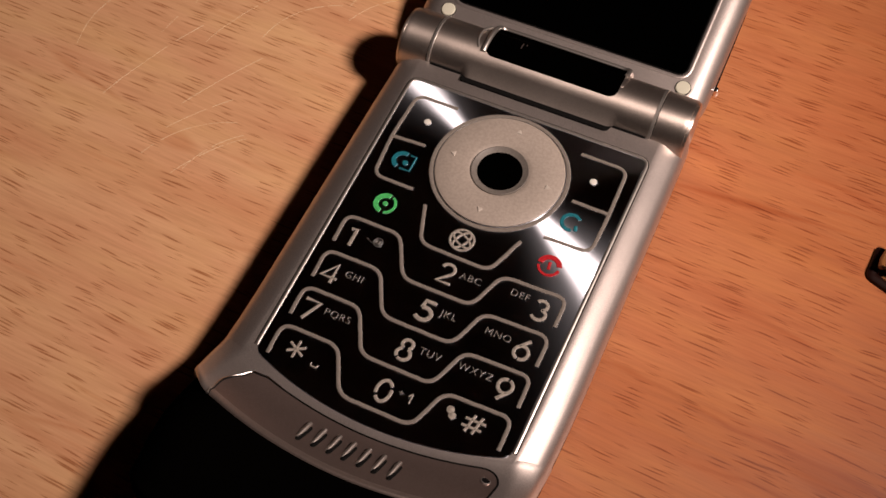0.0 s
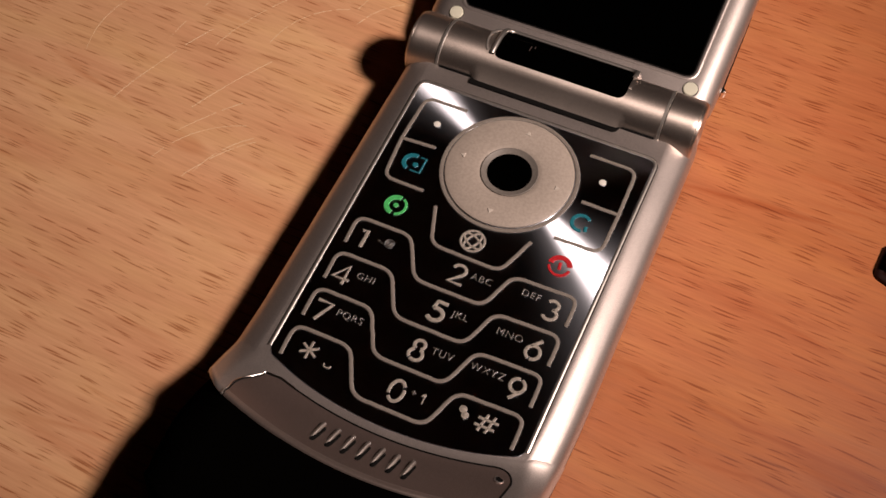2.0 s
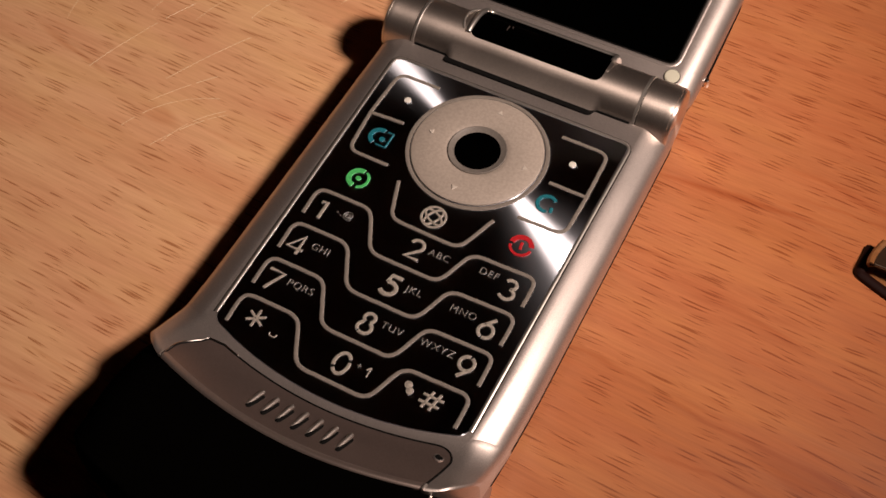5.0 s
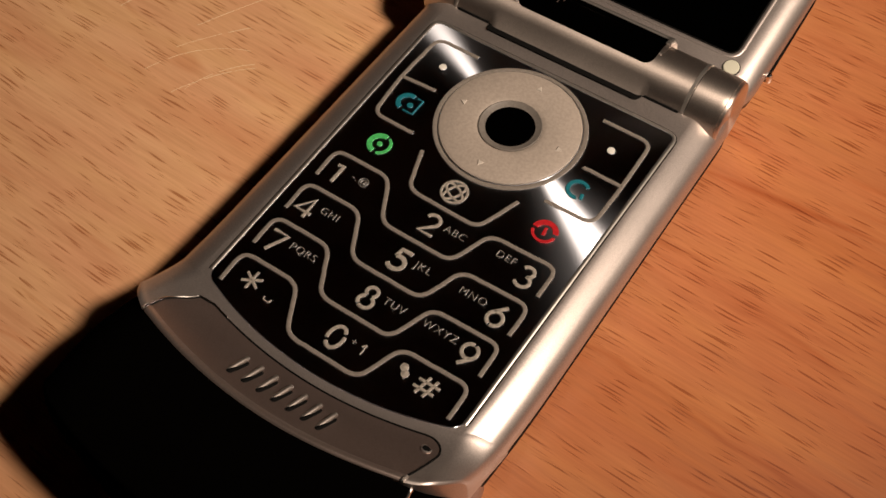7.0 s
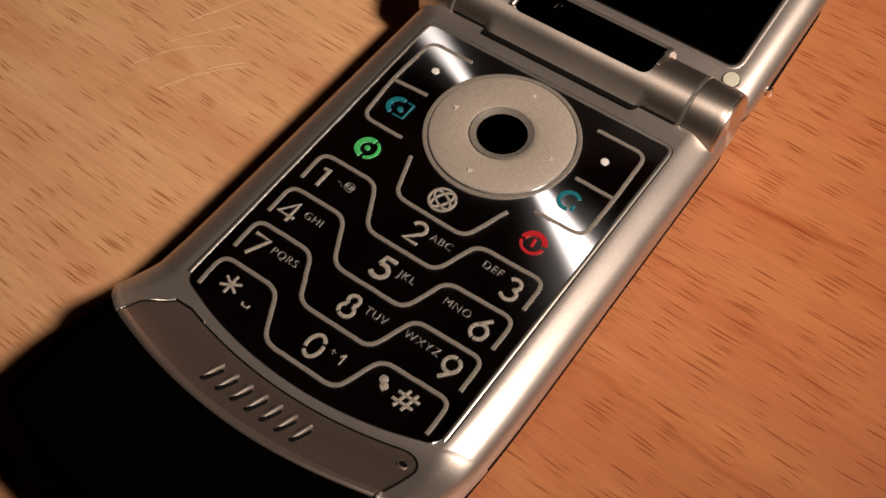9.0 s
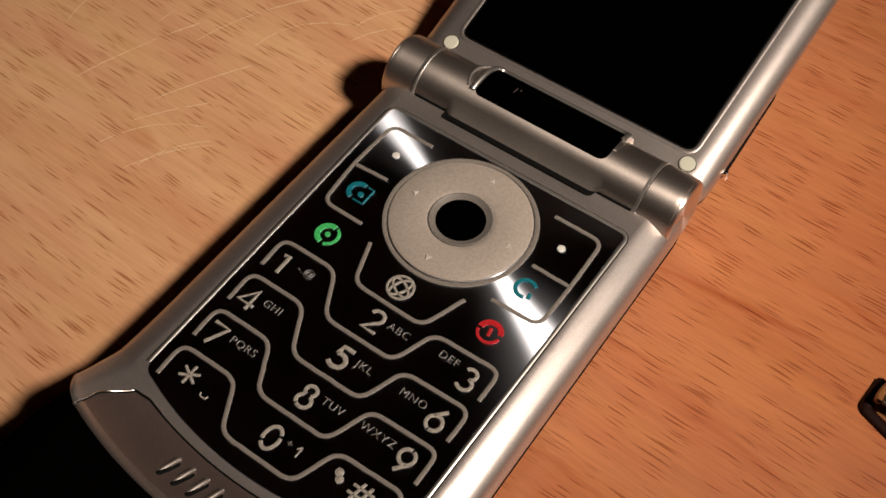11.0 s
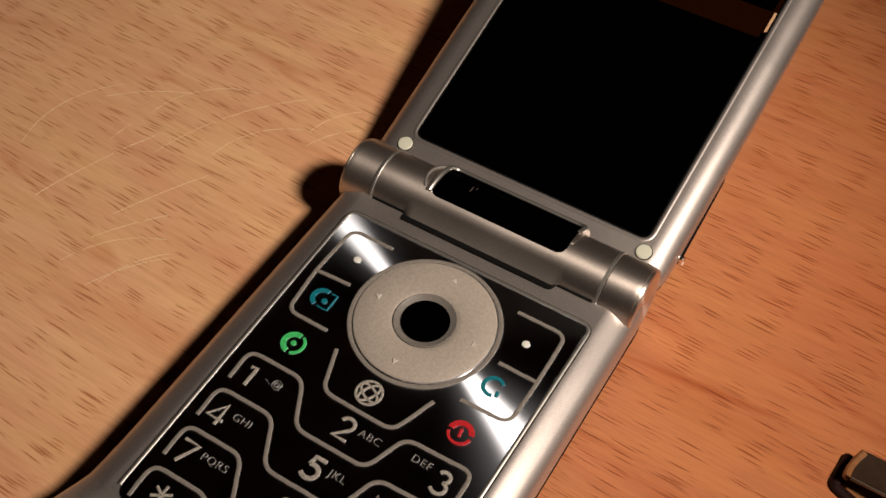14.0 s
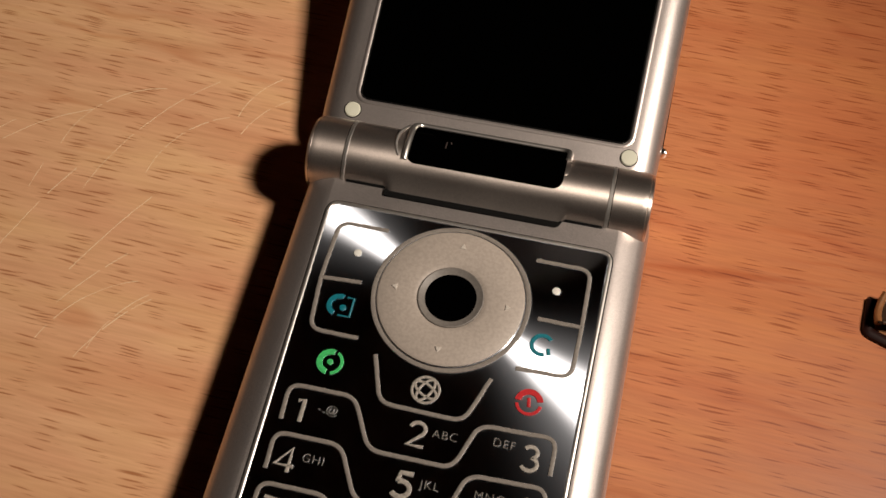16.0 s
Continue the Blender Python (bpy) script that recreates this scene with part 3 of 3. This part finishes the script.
part("key_sign", bars([[(1.43, -2.78), (1.36, -3.08)], [(1.55, -2.78), (1.48, -3.08)], [(1.30, -2.87), (1.63, -2.87)], [(1.28, -2.99), (1.60, -2.99)]], 0.048), LEGEND, keypad, "pale hash sign")
part("key_sign", bars([[(-1.57 + 0.155 * math.cos(a), -2.92 + 0.155 * math.sin(a)), (-1.57 - 0.155 * math.cos(a), -2.92 - 0.155 * math.sin(a))] for a in (radians(30), radians(90), radians(150))], 0.045), LEGEND, keypad, "pale star sign")
part("key_sign", bars([[(-1.25, -3.03), (-1.24, -3.08), (-1.14, -3.08), (-1.13, -3.03)]], 0.025, r=0.03), LEGEND, keypad, "small pale space sign")
part("key_sign", bars([[(0.42, -3.03), (0.42, -2.87)], [(0.37, -2.92), (0.42, -2.86), (0.435, -2.89)]], 0.024), LEGEND, keypad, "small pale arrow sign")
part("key_sign", add(add(disc(1.04, -2.85, 0.062), disc(1.10, -2.93, 0.058)), bars([[(1.0, -2.80), (1.02, -2.88), (1.12, -2.99)], [(1.07, -2.87), (1.15, -2.91)]], 0.03)), LEGEND, keypad, "small pale bell sign")
LETTERS = [("ABC", 0.40, -0.68), ("DEF", 1.24, -0.62), ("GHI", -1.33, -1.42), ("JKL", 0.35, -1.43), ("MNO", 1.20, -1.42),
           ("PQRS", -1.25, -2.16), ("TUV", 0.37, -2.16), ("WXYZ", 1.13, -2.14), ("-.@", -1.33, -0.66), ("+", 0.24, -2.93)]
for s, x, y in LETTERS:
    part("letters", text_bm(s, 0.178, x, y + 0.01, KZ, -0.004, spread=1.15), LETTER, keypad, "small pale key letters", smooth=False)

# soft keys, call keys and the globe
for x in (-1.57, 1.53):
    part("soft_key_dot", disc(x, 1.91, 0.062), DOT, keypad, "small white key dot")
part("call_sign", add(add(arc_band(-1.5, 0.075, 0.115, 0.205, 78, 262), arc_band(-1.5, 0.075, 0.15, 0.2, -75, 62)), disc(-1.5, 0.075, 0.045)), GREEN, keypad, "bright green call sign")
part("end_sign", add(add(arc_band(1.46, 0.08, 0.12, 0.21, 12, 176), arc_band(1.46, 0.08, 0.15, 0.2, 192, 350)), bars([[(1.45, 0.15), (1.47, 0.01)]], 0.055)), RED, keypad, "bright red end sign")
part("message_sign", add(add(arc_band(-1.62, 0.99, 0.11, 0.19, 75, 250), bars([[(-1.60, 0.83), (-1.42, 0.83), (-1.42, 1.14), (-1.52, 1.14)], [(-1.60, 0.98), (-1.52, 0.98)]], 0.032)), disc(-1.55, 0.96, 0.05)), TEAL, keypad, "teal contact sign")
part("back_sign", add(arc_band(1.48, 1.0, 0.12, 0.185, 40, 290), bars([[(1.58, 0.96), (1.6, 0.86)]], 0.06)), TEAL, keypad, "teal back sign")
GX, GY = -0.03, -0.05
loops = []
for rx, ry, turn in ((0.2, 0.2, 0), (0.19, 0.085, 62), (0.19, 0.085, -28)):
    t = radians(turn)
    loops.append([Vector((GX + rx * math.cos(a) * math.cos(t) - ry * math.sin(a) * math.sin(t), GY + rx * math.cos(a) * math.sin(t) + ry * math.sin(a) * math.cos(t))) for a in (2 * math.pi * i / 28 for i in range(28))])
globe = bmesh.new()
for loop in loops:
    add(globe, ribbon(loop, 0.042, KZ, 0.012, True))
part("globe_sign", globe, LEGEND, keypad, "pale globe sign")

# navigation ring and centre button
part("ring_groove", lathe([(1.135, KZ - 0.01), (1.215, KZ - 0.01), (1.205, KZ + 0.014), (1.17, KZ + 0.02), (1.14, KZ + 0.012)], 96, 0, WY, True), LINE, keypad, "grey rubber surround of the ring")
ring = part("navigation_ring", lathe([(0.50, KZ), (1.115, KZ), (1.115, KZ + 0.03), (1.09, KZ + 0.045), (0.58, KZ + 0.045), (0.53, KZ + 0.035), (0.50, KZ + 0.02)], 96, 0, WY, True), WHEEL, keypad, "smooth warm grey navigation ring")
for a in (0, 90, 180, 270):
    q = Vector((0.865 * math.cos(radians(a)), WY + 0.865 * math.sin(radians(a))))
    tri = [q + 0.075 * Vector((math.cos(radians(a + b)), math.sin(radians(a + b)))) for b in (0, 120, 240)]
    part("arrow_bump", loft([[(*p, KZ + 0.04) for p in tri], [(*(q + (p - q) * 0.6), KZ + 0.062) for p in tri]]), BUMP, keypad, "tiny pale arrow bump")
part("button_rim", lathe([(0.36, KZ), (0.505, KZ), (0.50, KZ + 0.046), (0.485, KZ + 0.05), (0.47, KZ + 0.04), (0.40, KZ + 0.016)], 64, 0, WY, True), RUBBER_RIM, keypad, "grey rim of the button")
part("centre_button", lathe([(0.39, KZ), (0.39, KZ + 0.016), (0.36, KZ + 0.024), (0.2, KZ + 0.026), (0.05, KZ + 0.026)], 64, 0, WY), GLASS, keypad, "glossy black centre button")

# microphone panel on the slope
def panel_half(v, side=1):
    """How far the panel reaches across, as a share of the slope."""
    if side > 0:
        return 0.802 - 0.13 * (1 - math.sqrt(1 - max(0.0, 1 - (v - 0.14) / 0.32) ** 2)) - 0.032 * max(0.0, (v - 0.4) / 0.6)
    k = min(1.0, max(0.0, (v - 0.14) / 0.6))
    return 0.61 + 0.08 * min(1.0, (v - 0.14) / 0.08) + 0.10 * k * k * (3 - 2 * k)


PANEL_V = [0.14 + 0.86 * (i / 26) ** 1.4 for i in range(27)]
part("microphone_panel", field([i / 18 - 1 for i in range(37)], PANEL_V, lambda t, v: slope_at(t * panel_half(v, t), v, 0.010), HT - 0.5), PANEL_SILVER, phone, "darker silver microphone panel", angle=70)
LIP_V = [0.87 + 0.13 * i / 8 for i in range(9)]
part("slope_lip", field([i / 24 - 1 for i in range(49)], LIP_V, lambda t, v: slope_at(t * panel_half(v, t) * 0.995, v, 0.0105 + 0.022 * math.sin(math.pi * (v - 0.87) / 0.16)), HT - 0.4), LIP_SILVER, phone, "rounded silver lip of the panel", angle=70)
border = [slope_at(-panel_half(v, -1), v, 0.008) for v in PANEL_V[::-1]] + [slope_at(t / 12 * panel_half(0.14, t), 0.14, 0.008) for t in range(-11, 12)] + [slope_at(panel_half(v), v, 0.008) for v in PANEL_V]
# chrome line puts light caught by the left bevel into the shape
part("panel_edge_glint", tube([(p[0] - 0.012, p[1] + 0.012, p[2] + 0.006) for p in border[:len(PANEL_V) + 2]], 0.013), CHROME, phone, "bright line for light caught on the left panel edge")
part("panel_seam", tube(border, 0.016), SEAM, phone, "dark seam line")


def on_slope(x, y):
    """The share across and down the slope, and the height, at a place."""
    v = (y - y_seam(x)) / (y_lip(x) - y_seam(x))
    return slope_at(x / slope_half(x, v), v, 0.010)


for i in range(7):
    x = -0.74 + 0.247 * i
    rod = [on_slope(x - 0.05 * k, -3.98 - 0.34 * k) for k in (0, 0.25, 0.5, 0.75, 1.0)]
    rod = [(p[0], p[1], p[2] + dz) for p, dz in zip(rod, (0.040, 0.032, 0.014, -0.014, -0.05))]
    slot = [on_slope(x + 0.04 - 0.05 * k, -3.99 - 0.34 * k) for k in (0.2, 0.5, 0.8, 1.0)]
    slot = [(p[0], p[1], p[2] - 0.042) for p in slot]
    part("sound_slot", capsule(slot, 0.055), SEAM, phone, "dark slot beside the rib", angle=70)
    part("sound_rib", capsule(rod, 0.039), SILVER_DARK, phone, "raised silver sound rib", angle=70)
hx, hy, hz = on_slope(1.98, -3.68)
hole = lathe([(0.066, -0.01), (0.06, 0.008), (0.005, 0.008)], 20)
bmesh.ops.transform(hole, matrix=Matrix.Translation((hx, hy, hz)) @ Matrix.Rotation(radians(-32), 4, "X"), verts=hole.verts)
collar = lathe([(0.062, -0.02), (0.082, -0.02), (0.08, 0.006), (0.064, 0.012)], 20, 0, 0, True)
bmesh.ops.transform(collar, matrix=Matrix.Translation((hx, hy, hz)) @ Matrix.Rotation(radians(-32), 4, "X"), verts=collar.verts)
part("hole_rim", collar, SILVER, phone, "thin rim of the microphone hole")
part("pin_hole", hole, SEAM, phone, "small round microphone hole")
for s in (-1, 1):
    k = panel_half(1.0, s) + 0.01
    a, b = slope_at(s * k, 0.90, 0.015), slope_at(s * k, 1.0, 0.025)
    part("end_tab", tube([a, b], 0.026), RIM, phone, "bright thin metal tab")

# hinge
HX, HY, HZ, HR = -0.05, 3.72, HT - 0.25, 0.62


def arc(r, a0, a1, n):
    return [(HY + r * math.cos(radians(a0 + (a1 - a0) * i / n)), HZ + r * math.sin(radians(a0 + (a1 - a0) * i / n))) for i in range(n + 1)]


round_profile = arc(HR, 0, 352, 44)
for s in (-1, 1):
    part("hinge_knuckle", along_x(round_profile, [(HX + s * 2.160, 0.9), (HX + s * 2.161, 1), (HX + s * 2.64, 1), (HX + s * 2.69, 0.985), (HX + s * 2.70, 0.94)]), HINGE_SILVER, phone, "silver hinge end barrel", )
    part("hinge_cap", along_x(round_profile, [(HX + s * 2.66, 0.9), (HX + s * 2.705, 0.975), (HX + s * 2.745, 0.945), (HX + s * 2.76, 0.89), (HX + s * 2.75, 0.84), (HX + s * 2.73, 0.6)]), HINGE_SILVER, phone, "bright metal cap of the hinge")
    part("hinge_collar", along_x(arc(HR + 0.010, 0, 352, 44), [(HX + s * 2.085, 0.985), (HX + s * 2.095, 1), (HX + s * 2.14, 1), (HX + s * 2.15, 0.97)]), RIM, phone, "thin bright edge of the hinge seam")
    part("hinge_seam", along_x(arc(HR - 0.012, 0, 352, 44), [(HX + s * 2.13, 1), (HX + s * 2.165, 1)]), SEAM, phone, "dark seam in the hinge")
W0, W1 = -1.21, 1.31


def swell(a):
    """The window's housing swells out behind the hinge: the radius at angle a."""
    k = (90 - a) / 60 if a > 30 else (a + 25) / 55
    return HR + 0.10 * max(0.0, min(1.0, k)) ** 1.4


def bulge(d, a0, a1, n):
    out = []
    for i in range(n + 1):
        a = a0 + (a1 - a0) * i / n
        out.append((HY + (swell(a) + d) * math.cos(radians(a)), HZ + (swell(a) + d) * math.sin(radians(a))))
    return out


housing = bulge(-0.012, 96, 90, 2) + bulge(0, 88, 30, 14) + bulge(0, 27, -24, 8) + arc(HR - 0.12, -24, 96, 12)
barrel = along_x(round_profile, [(HX - 2.12, 0.96), (HX - 2.10, 1), (HX + 2.10, 1), (HX + 2.12, 0.96)])
add(barrel, along_x(housing, [(W0 - 0.14, 0.93), (W0 - 0.08, 0.975), (W0 - 0.03, 1), (W1 + 0.03, 1), (W1 + 0.06, 0.97)]))
# lip along the front of the hinge: the barrel's skin runs on forwards and down
lip_rows = []
for i in range(49):
    x = -1.50 + 2.96 * i / 48
    q = max(0.0, min(1.0, (x + 1.50) / 0.14, (1.46 - x) / 0.14))
    grow = q * q * (3 - 2 * q)
    top = []
    for k in range(13):
        b, a = k / 12, radians(130 + 22 * k / 12)
        skin = Vector(((HR - 0.004) * math.cos(a), (HR - 0.004) * math.sin(a)))
        lip = (1 - b) ** 2 * Vector((-0.398, 0.474)) + 2 * b * (1 - b) * Vector((-0.550, 0.345)) + b * b * Vector((-0.680, 0.262))
        p = skin.lerp(lip, grow)
        top.append((x, HY + p.x, HZ + p.y))
    lip_rows.append(top + [(x, top[-1][1] + 0.03, top[-1][2] - 0.03), (x, HY - 0.4, HZ + 0.3)])
add(barrel, loft(lip_rows))
barrel = part("hinge_barrel", barrel, HINGE_SILVER, phone, "silver hinge barrel", angle=40)


def window_pane():
    """Curved glass with round corners, over the barrel's housing."""
    bm = bmesh.new()
    a0, a1, rows, r = 31.0, 112.0, 24, 0.16
    span = radians(a1 - a0) * HR
    grid = []
    for i in range(rows + 1):
        k = (1 - math.cos(math.pi * i / rows)) / 2
        a, d = a0 + (a1 - a0) * k, span * min(k, 1 - k)
        cut = r - math.sqrt(max(0.0, r * r - max(0.0, r - d) ** 2))
        q = swell(a) + 0.006
        line = []
        for j in range(9):
            x = W0 + 0.01 + cut + (W1 - W0 - 0.02 - 2 * cut) * j / 8
            line.append((x, HY + q * math.cos(radians(a)), HZ + q * math.sin(radians(a))))
        low = [(x, y - 0.05 * math.cos(radians(a)), z - 0.05 * math.sin(radians(a))) for x, y, z in line[::-1]]
        grid.append(line + low)
    return loft(grid)


part("hinge_window", window_pane(), GLASS, barrel, "black glossy window in the hinge")


lo_a, hi_a = radians(29) * HR, radians(108) * HR
frame_line = dense(fillet([(W0 - 0.01, hi_a), (W0 - 0.01, lo_a), (W1 + 0.01, lo_a), (W1 + 0.01, lo_a + 0.34)], 0.15, 6), 0.06)
while (frame_line[-1] - Vector((W1 + 0.01, lo_a + 0.34))).length > 0.03:  # leave the front side open
    frame_line.pop()
frame_pts = []
for p in frame_line:
    a = p.y / HR
    r = swell(math.degrees(a)) + 0.004
    frame_pts.append((p.x, HY + r * math.cos(a), HZ + r * math.sin(a)))
part("window_frame", tube(frame_pts, 0.05, 10), RIM, barrel, "raised silver frame of the window", angle=70)
crescent = []
for i in range(15):
    k = i / 14
    a = radians(104 - 72 * k)
    x = W0 - 0.02 - 0.19 * math.sin(math.pi * min(1.0, 0.12 + 0.95 * k)) ** 0.7
    crescent.append((x, HY + (swell(math.degrees(a)) - 0.012) * math.cos(a), HZ + (swell(math.degrees(a)) - 0.012) * math.sin(a)))
part("window_bezel", tube(crescent, 0.028, 8), RIM, barrel, "thin curved bright bezel edge", angle=70)
part("hinge_foot_seam", tube([(-2.1, 3.147, HT + 0.006), (2.02, 3.147, HT + 0.006)], 0.022), SEAM, phone, "dark seam under the hinge barrel")
# dark strip laid in for the shade under the hinge's lip
part("hinge_shadow_strip", slab(round_poly([Vector(p) for p in ((-1.45, 2.99), (1.34, 2.99), (1.40, 3.12), (-1.45, 3.12))], [0.05, 0.1, 0.02, 0.02], 5), HT - 0.03, HT + 0.04), SEAM, phone, "dark strip for the shadow before the hinge", smooth=False)

for x0, a0, a1 in ((-0.62, 68, 80), (-0.55, 67, 71)):
    ends = [(x0, HY + (swell(a) + 0.006) * math.cos(radians(a)), HZ + (swell(a) + 0.006) * math.sin(radians(a))) for a in (a0, (a0 + a1) / 2, a1)]
    part("glass_mark", tube(ends, 0.009, 6), PANEL_SILVER, barrel, "small pale mark on the window")

# lid with the screen
SLOPE = 14.0
FX, FY, FZ = -0.08, 4.65, HT - 0.22
TILT = Matrix.Translation((FX, FY, FZ)) @ Matrix.Rotation(radians(SLOPE), 4, "X")


def lid_part(name, bm, material, parent, label="", **more):
    bmesh.ops.transform(bm, matrix=TILT, verts=bm.verts)
    return part(name, bm, material, parent, label, **more)


LID_SIDE = [(2.90, -0.6), (2.95, 3.0), (2.97, 6.72), (2.70, 7.16), (1.2, 7.42)]
edge = dense(round_poly([Vector((x - 0.085 if x > 2 else x, y)) for x, y in mirror(LID_SIDE)], [0.55, 0.6, 0.3, 0.3, 0.5, 0.5, 0.3, 0.3, 0.6, 0.55], 6), 0.3)
LID_RINGS = [(-0.62, 0.32), (-0.56, 0.14), (-0.45, 0.05), (-0.34, 0.0), (-0.24, 0.02), (-0.15, 0.08), (-0.08, 0.17), (-0.035, 0.25), (-0.01, 0.34), (0.0, 0.42)]
lid = lid_part("lid", loft([[(*p, z) for p in offset(edge, o)] for z, o in LID_RINGS]), SILVER, phone, "silver metallic lid", angle=60)
under = dense(round_poly(mirror([(2.74, -0.3), (2.78, 6.5), (2.5, 7.0)]), 0.22, 4), 0.3)
lid_part("lid_back", slab([p for p in under], -0.72, -0.5), rubber("brown_grey_edge", (0.12, 0.06, 0.03), 0.5), lid, "dark outer shell edge")
glass = round_poly(mirror([(2.26, 0.24), (2.335, 6.34), (1.86, 6.80)]), 0.16, 5)
screen = lid_part("screen", slab(glass, -0.06, 0.004), GLASS, lid, "black glossy screen glass, switched off", smooth=False)
lid_part("screen_gap", ribbon(dense(offset(glass, -0.012), 0.3), 0.035, -0.01, 0.02, True), SEAM, lid, "dark gap round the screen")
lid_part("screen_rim", ribbon(dense(offset(glass, -0.065), 0.3), 0.085, -0.012, 0.026, True), SILVER, lid, "raised silver rim round the screen")
# brown bands: the glass border's tint and a room reflection put into colour
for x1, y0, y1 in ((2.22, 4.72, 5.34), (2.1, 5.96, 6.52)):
    lid_part("glass_band", slab([Vector(p) for p in ((-2.12, y0), (x1, y0), (x1, y1), (-2.12, y1))], 0.0, 0.006), TINT_REFLECTION, screen, "brown band of glass tint and painted reflection", smooth=False)
lid_part("glass_band", slab([Vector(p) for p in ((2.225, 4.85), (2.30, 4.85), (2.315, 6.15), (2.235, 6.15))], 0.0, 0.0065), TINT_REFLECTION, screen, "brown tinted edge of the glass", smooth=False)
# cream sliver stands in for a reflection at the glass edge
lid_part("glass_glint", slab([Vector(p) for p in ((2.255, 4.88), (2.305, 4.88), (2.31, 5.34), (2.262, 5.34))], 0.0, 0.008), CREAM, screen, "pale sliver painted as a reflection on the glass edge", smooth=False)
lid_part("maker_mark", slab([Vector(p) for p in ((0.97, 6.28), (1.31, 6.28), (1.31, 6.34), (0.97, 6.34))], 0.0, 0.009), RUBBER_RIM, screen, "small pale printed bar", smooth=False)
for x in (-2.34, 2.32):
    lid_part("rubber_pad", lathe([(0.135, -0.02), (0.135, 0.02), (0.12, 0.035), (0.06, 0.04)], 28, x, 0.0), PAD, lid, "small round cream rubber pad")
    lid_part("pad_socket", lathe([(0.13, -0.03), (0.152, -0.03), (0.15, 0.004), (0.13, 0.006)], 28, x, 0.0, True), SEAM, lid, "dark ring round the pad")
for s in (-1, 1):
    lid_part("rubber_pad", ribbon([Vector((s * 1.98, 6.98)), Vector((s * 2.2, 6.92)), Vector((s * 2.4, 6.83)), Vector((s * 2.5, 6.77))], 0.17, -0.03, 0.075), PAD, lid, "long cream rubber pad at the corner")
key = loft([[(x, y, z) for y, z in ((0.36, -0.43), (0.42, -0.38), (2.0, -0.38), (2.08, -0.43), (2.0, -0.52), (0.42, -0.52))] for x in (2.70, 2.83, 2.85)])
lid_part("side_key", key, SEAM, lid, "black side key")
lid_part("side_key_tip", lathe([(0.075, -0.46), (0.075, -0.35), (0.05, -0.30), (0.02, -0.29)], 16, 2.855, 0.33), CHROME, lid, "bright metal tip")

# ---- other things on the desk ----
DARK_BROWN = mat("dark_brown_plastic_and_shadow", (0.016, 0.004, 0.003), 0.5, Specular_IOR_Level=0.2)
TORTOISE = silver_material("brown_black_gloss", (0.045, 0.026, 0.017), 0.2, 6.0, 0.0)
CARAMEL = rubber("caramel_plastic", (0.30, 0.125, 0.045), 0.35)
FX0, FY0 = 6.34, 2.79
plastic_frame = holder("plastic_frame", (FX0 + 1.2, FY0, 0), "glossy dark brown plastic frame with a raised curved bar", "frame")


def bar_line(q):
    """Height of the raised bar along its length."""
    return 0.21 + 0.06 * math.sin(math.pi * min(1.0, q * 1.3)) - 0.42 * max(0.0, q - 0.45) ** 1.2


rows_ = []
for i in range(21):
    q = i / 20
    ring_ = []
    for j in range(9):
        k = j / 4 - 1
        ring_.append((FX0 + 0.10 + 0.05 * (k + 1) + 0.04 * k * k + 3.4 * q, FY0 + 0.38 - 0.20 * q + 0.29 * k, max(0.08, bar_line(q)) + 0.06 * k * k + (0.05 if k < -0.8 else 0.0)))
    rows_.append(ring_ + [(x + 0.01, y, z - 0.07) for x, y, z in ring_[::-1]])
part("raised_bar", loft(rows_), TORTOISE, plastic_frame, angle=60)
# the bar's glint is put into its rolled edge as pale metal
part("bar_edge", tube([(FX0 + 0.22 + 3.1 * q, FY0 + 0.105 - 0.20 * q, bar_line(q) + 0.085) for q in (i / 12 for i in range(11))], 0.022, 10), GLINT_EDGE, plastic_frame, "rolled edge of the bar in pale metal for its glint")
part("bar_end_face", tube([(FX0 + 0.115 + 0.05 * (k + 1) + 0.04 * k * k, FY0 + 0.38 + 0.27 * k, bar_line(0) + 0.05 * k * k - 0.01) for k in (-1, -0.6, -0.2, 0.2, 0.6, 1)], 0.06, 10), CARAMEL, plastic_frame, "lighter caramel end of the bar")
part("inner_face", slab([Vector(p) for p in ((FX0 + 0.2, FY0 - 0.02), (FX0 + 3.3, FY0 - 0.62), (FX0 + 3.3, FY0 + 0.1), (FX0 + 0.28, FY0 + 0.2))], 0.0, 0.05), CARAMEL, plastic_frame, "amber inner face under the bar")
part("rim", ribbon(dense(fillet([(FX0 + 0.10, FY0 + 0.60), (FX0 + 0.06, FY0 + 0.02), (FX0 + 0.62, FY0 - 0.18), (FX0 + 3.3, FY0 - 0.68)], 0.06, 5), 0.3)[:-1], 0.20, 0.0, 0.09), DARK_BROWN, plastic_frame, "dark rim lying on the desk")
part("bar_foot", box(FX0 + 3.1, FX0 + 3.5, FY0 - 0.15, FY0 + 0.4, 0.0, 0.12), TORTOISE, plastic_frame)
board = holder("board", (5, 16, 0), "cream board lying flat on the desk", "board")
part("panel", slab([Vector(p) for p in ((0.0, 15.25), (14, 13.4), (15, 22), (1, 23))], 0.0, 0.16, 0.03), CREAM, board)
# dark strip stands for the shadow line along the board's front
part("front_shadow", ribbon([Vector((0.02, 15.225)), Vector((14.0, 13.375))], 0.055, 0.0, 0.12), DARK_BROWN, board, "dark strip for the shadow at the board front")
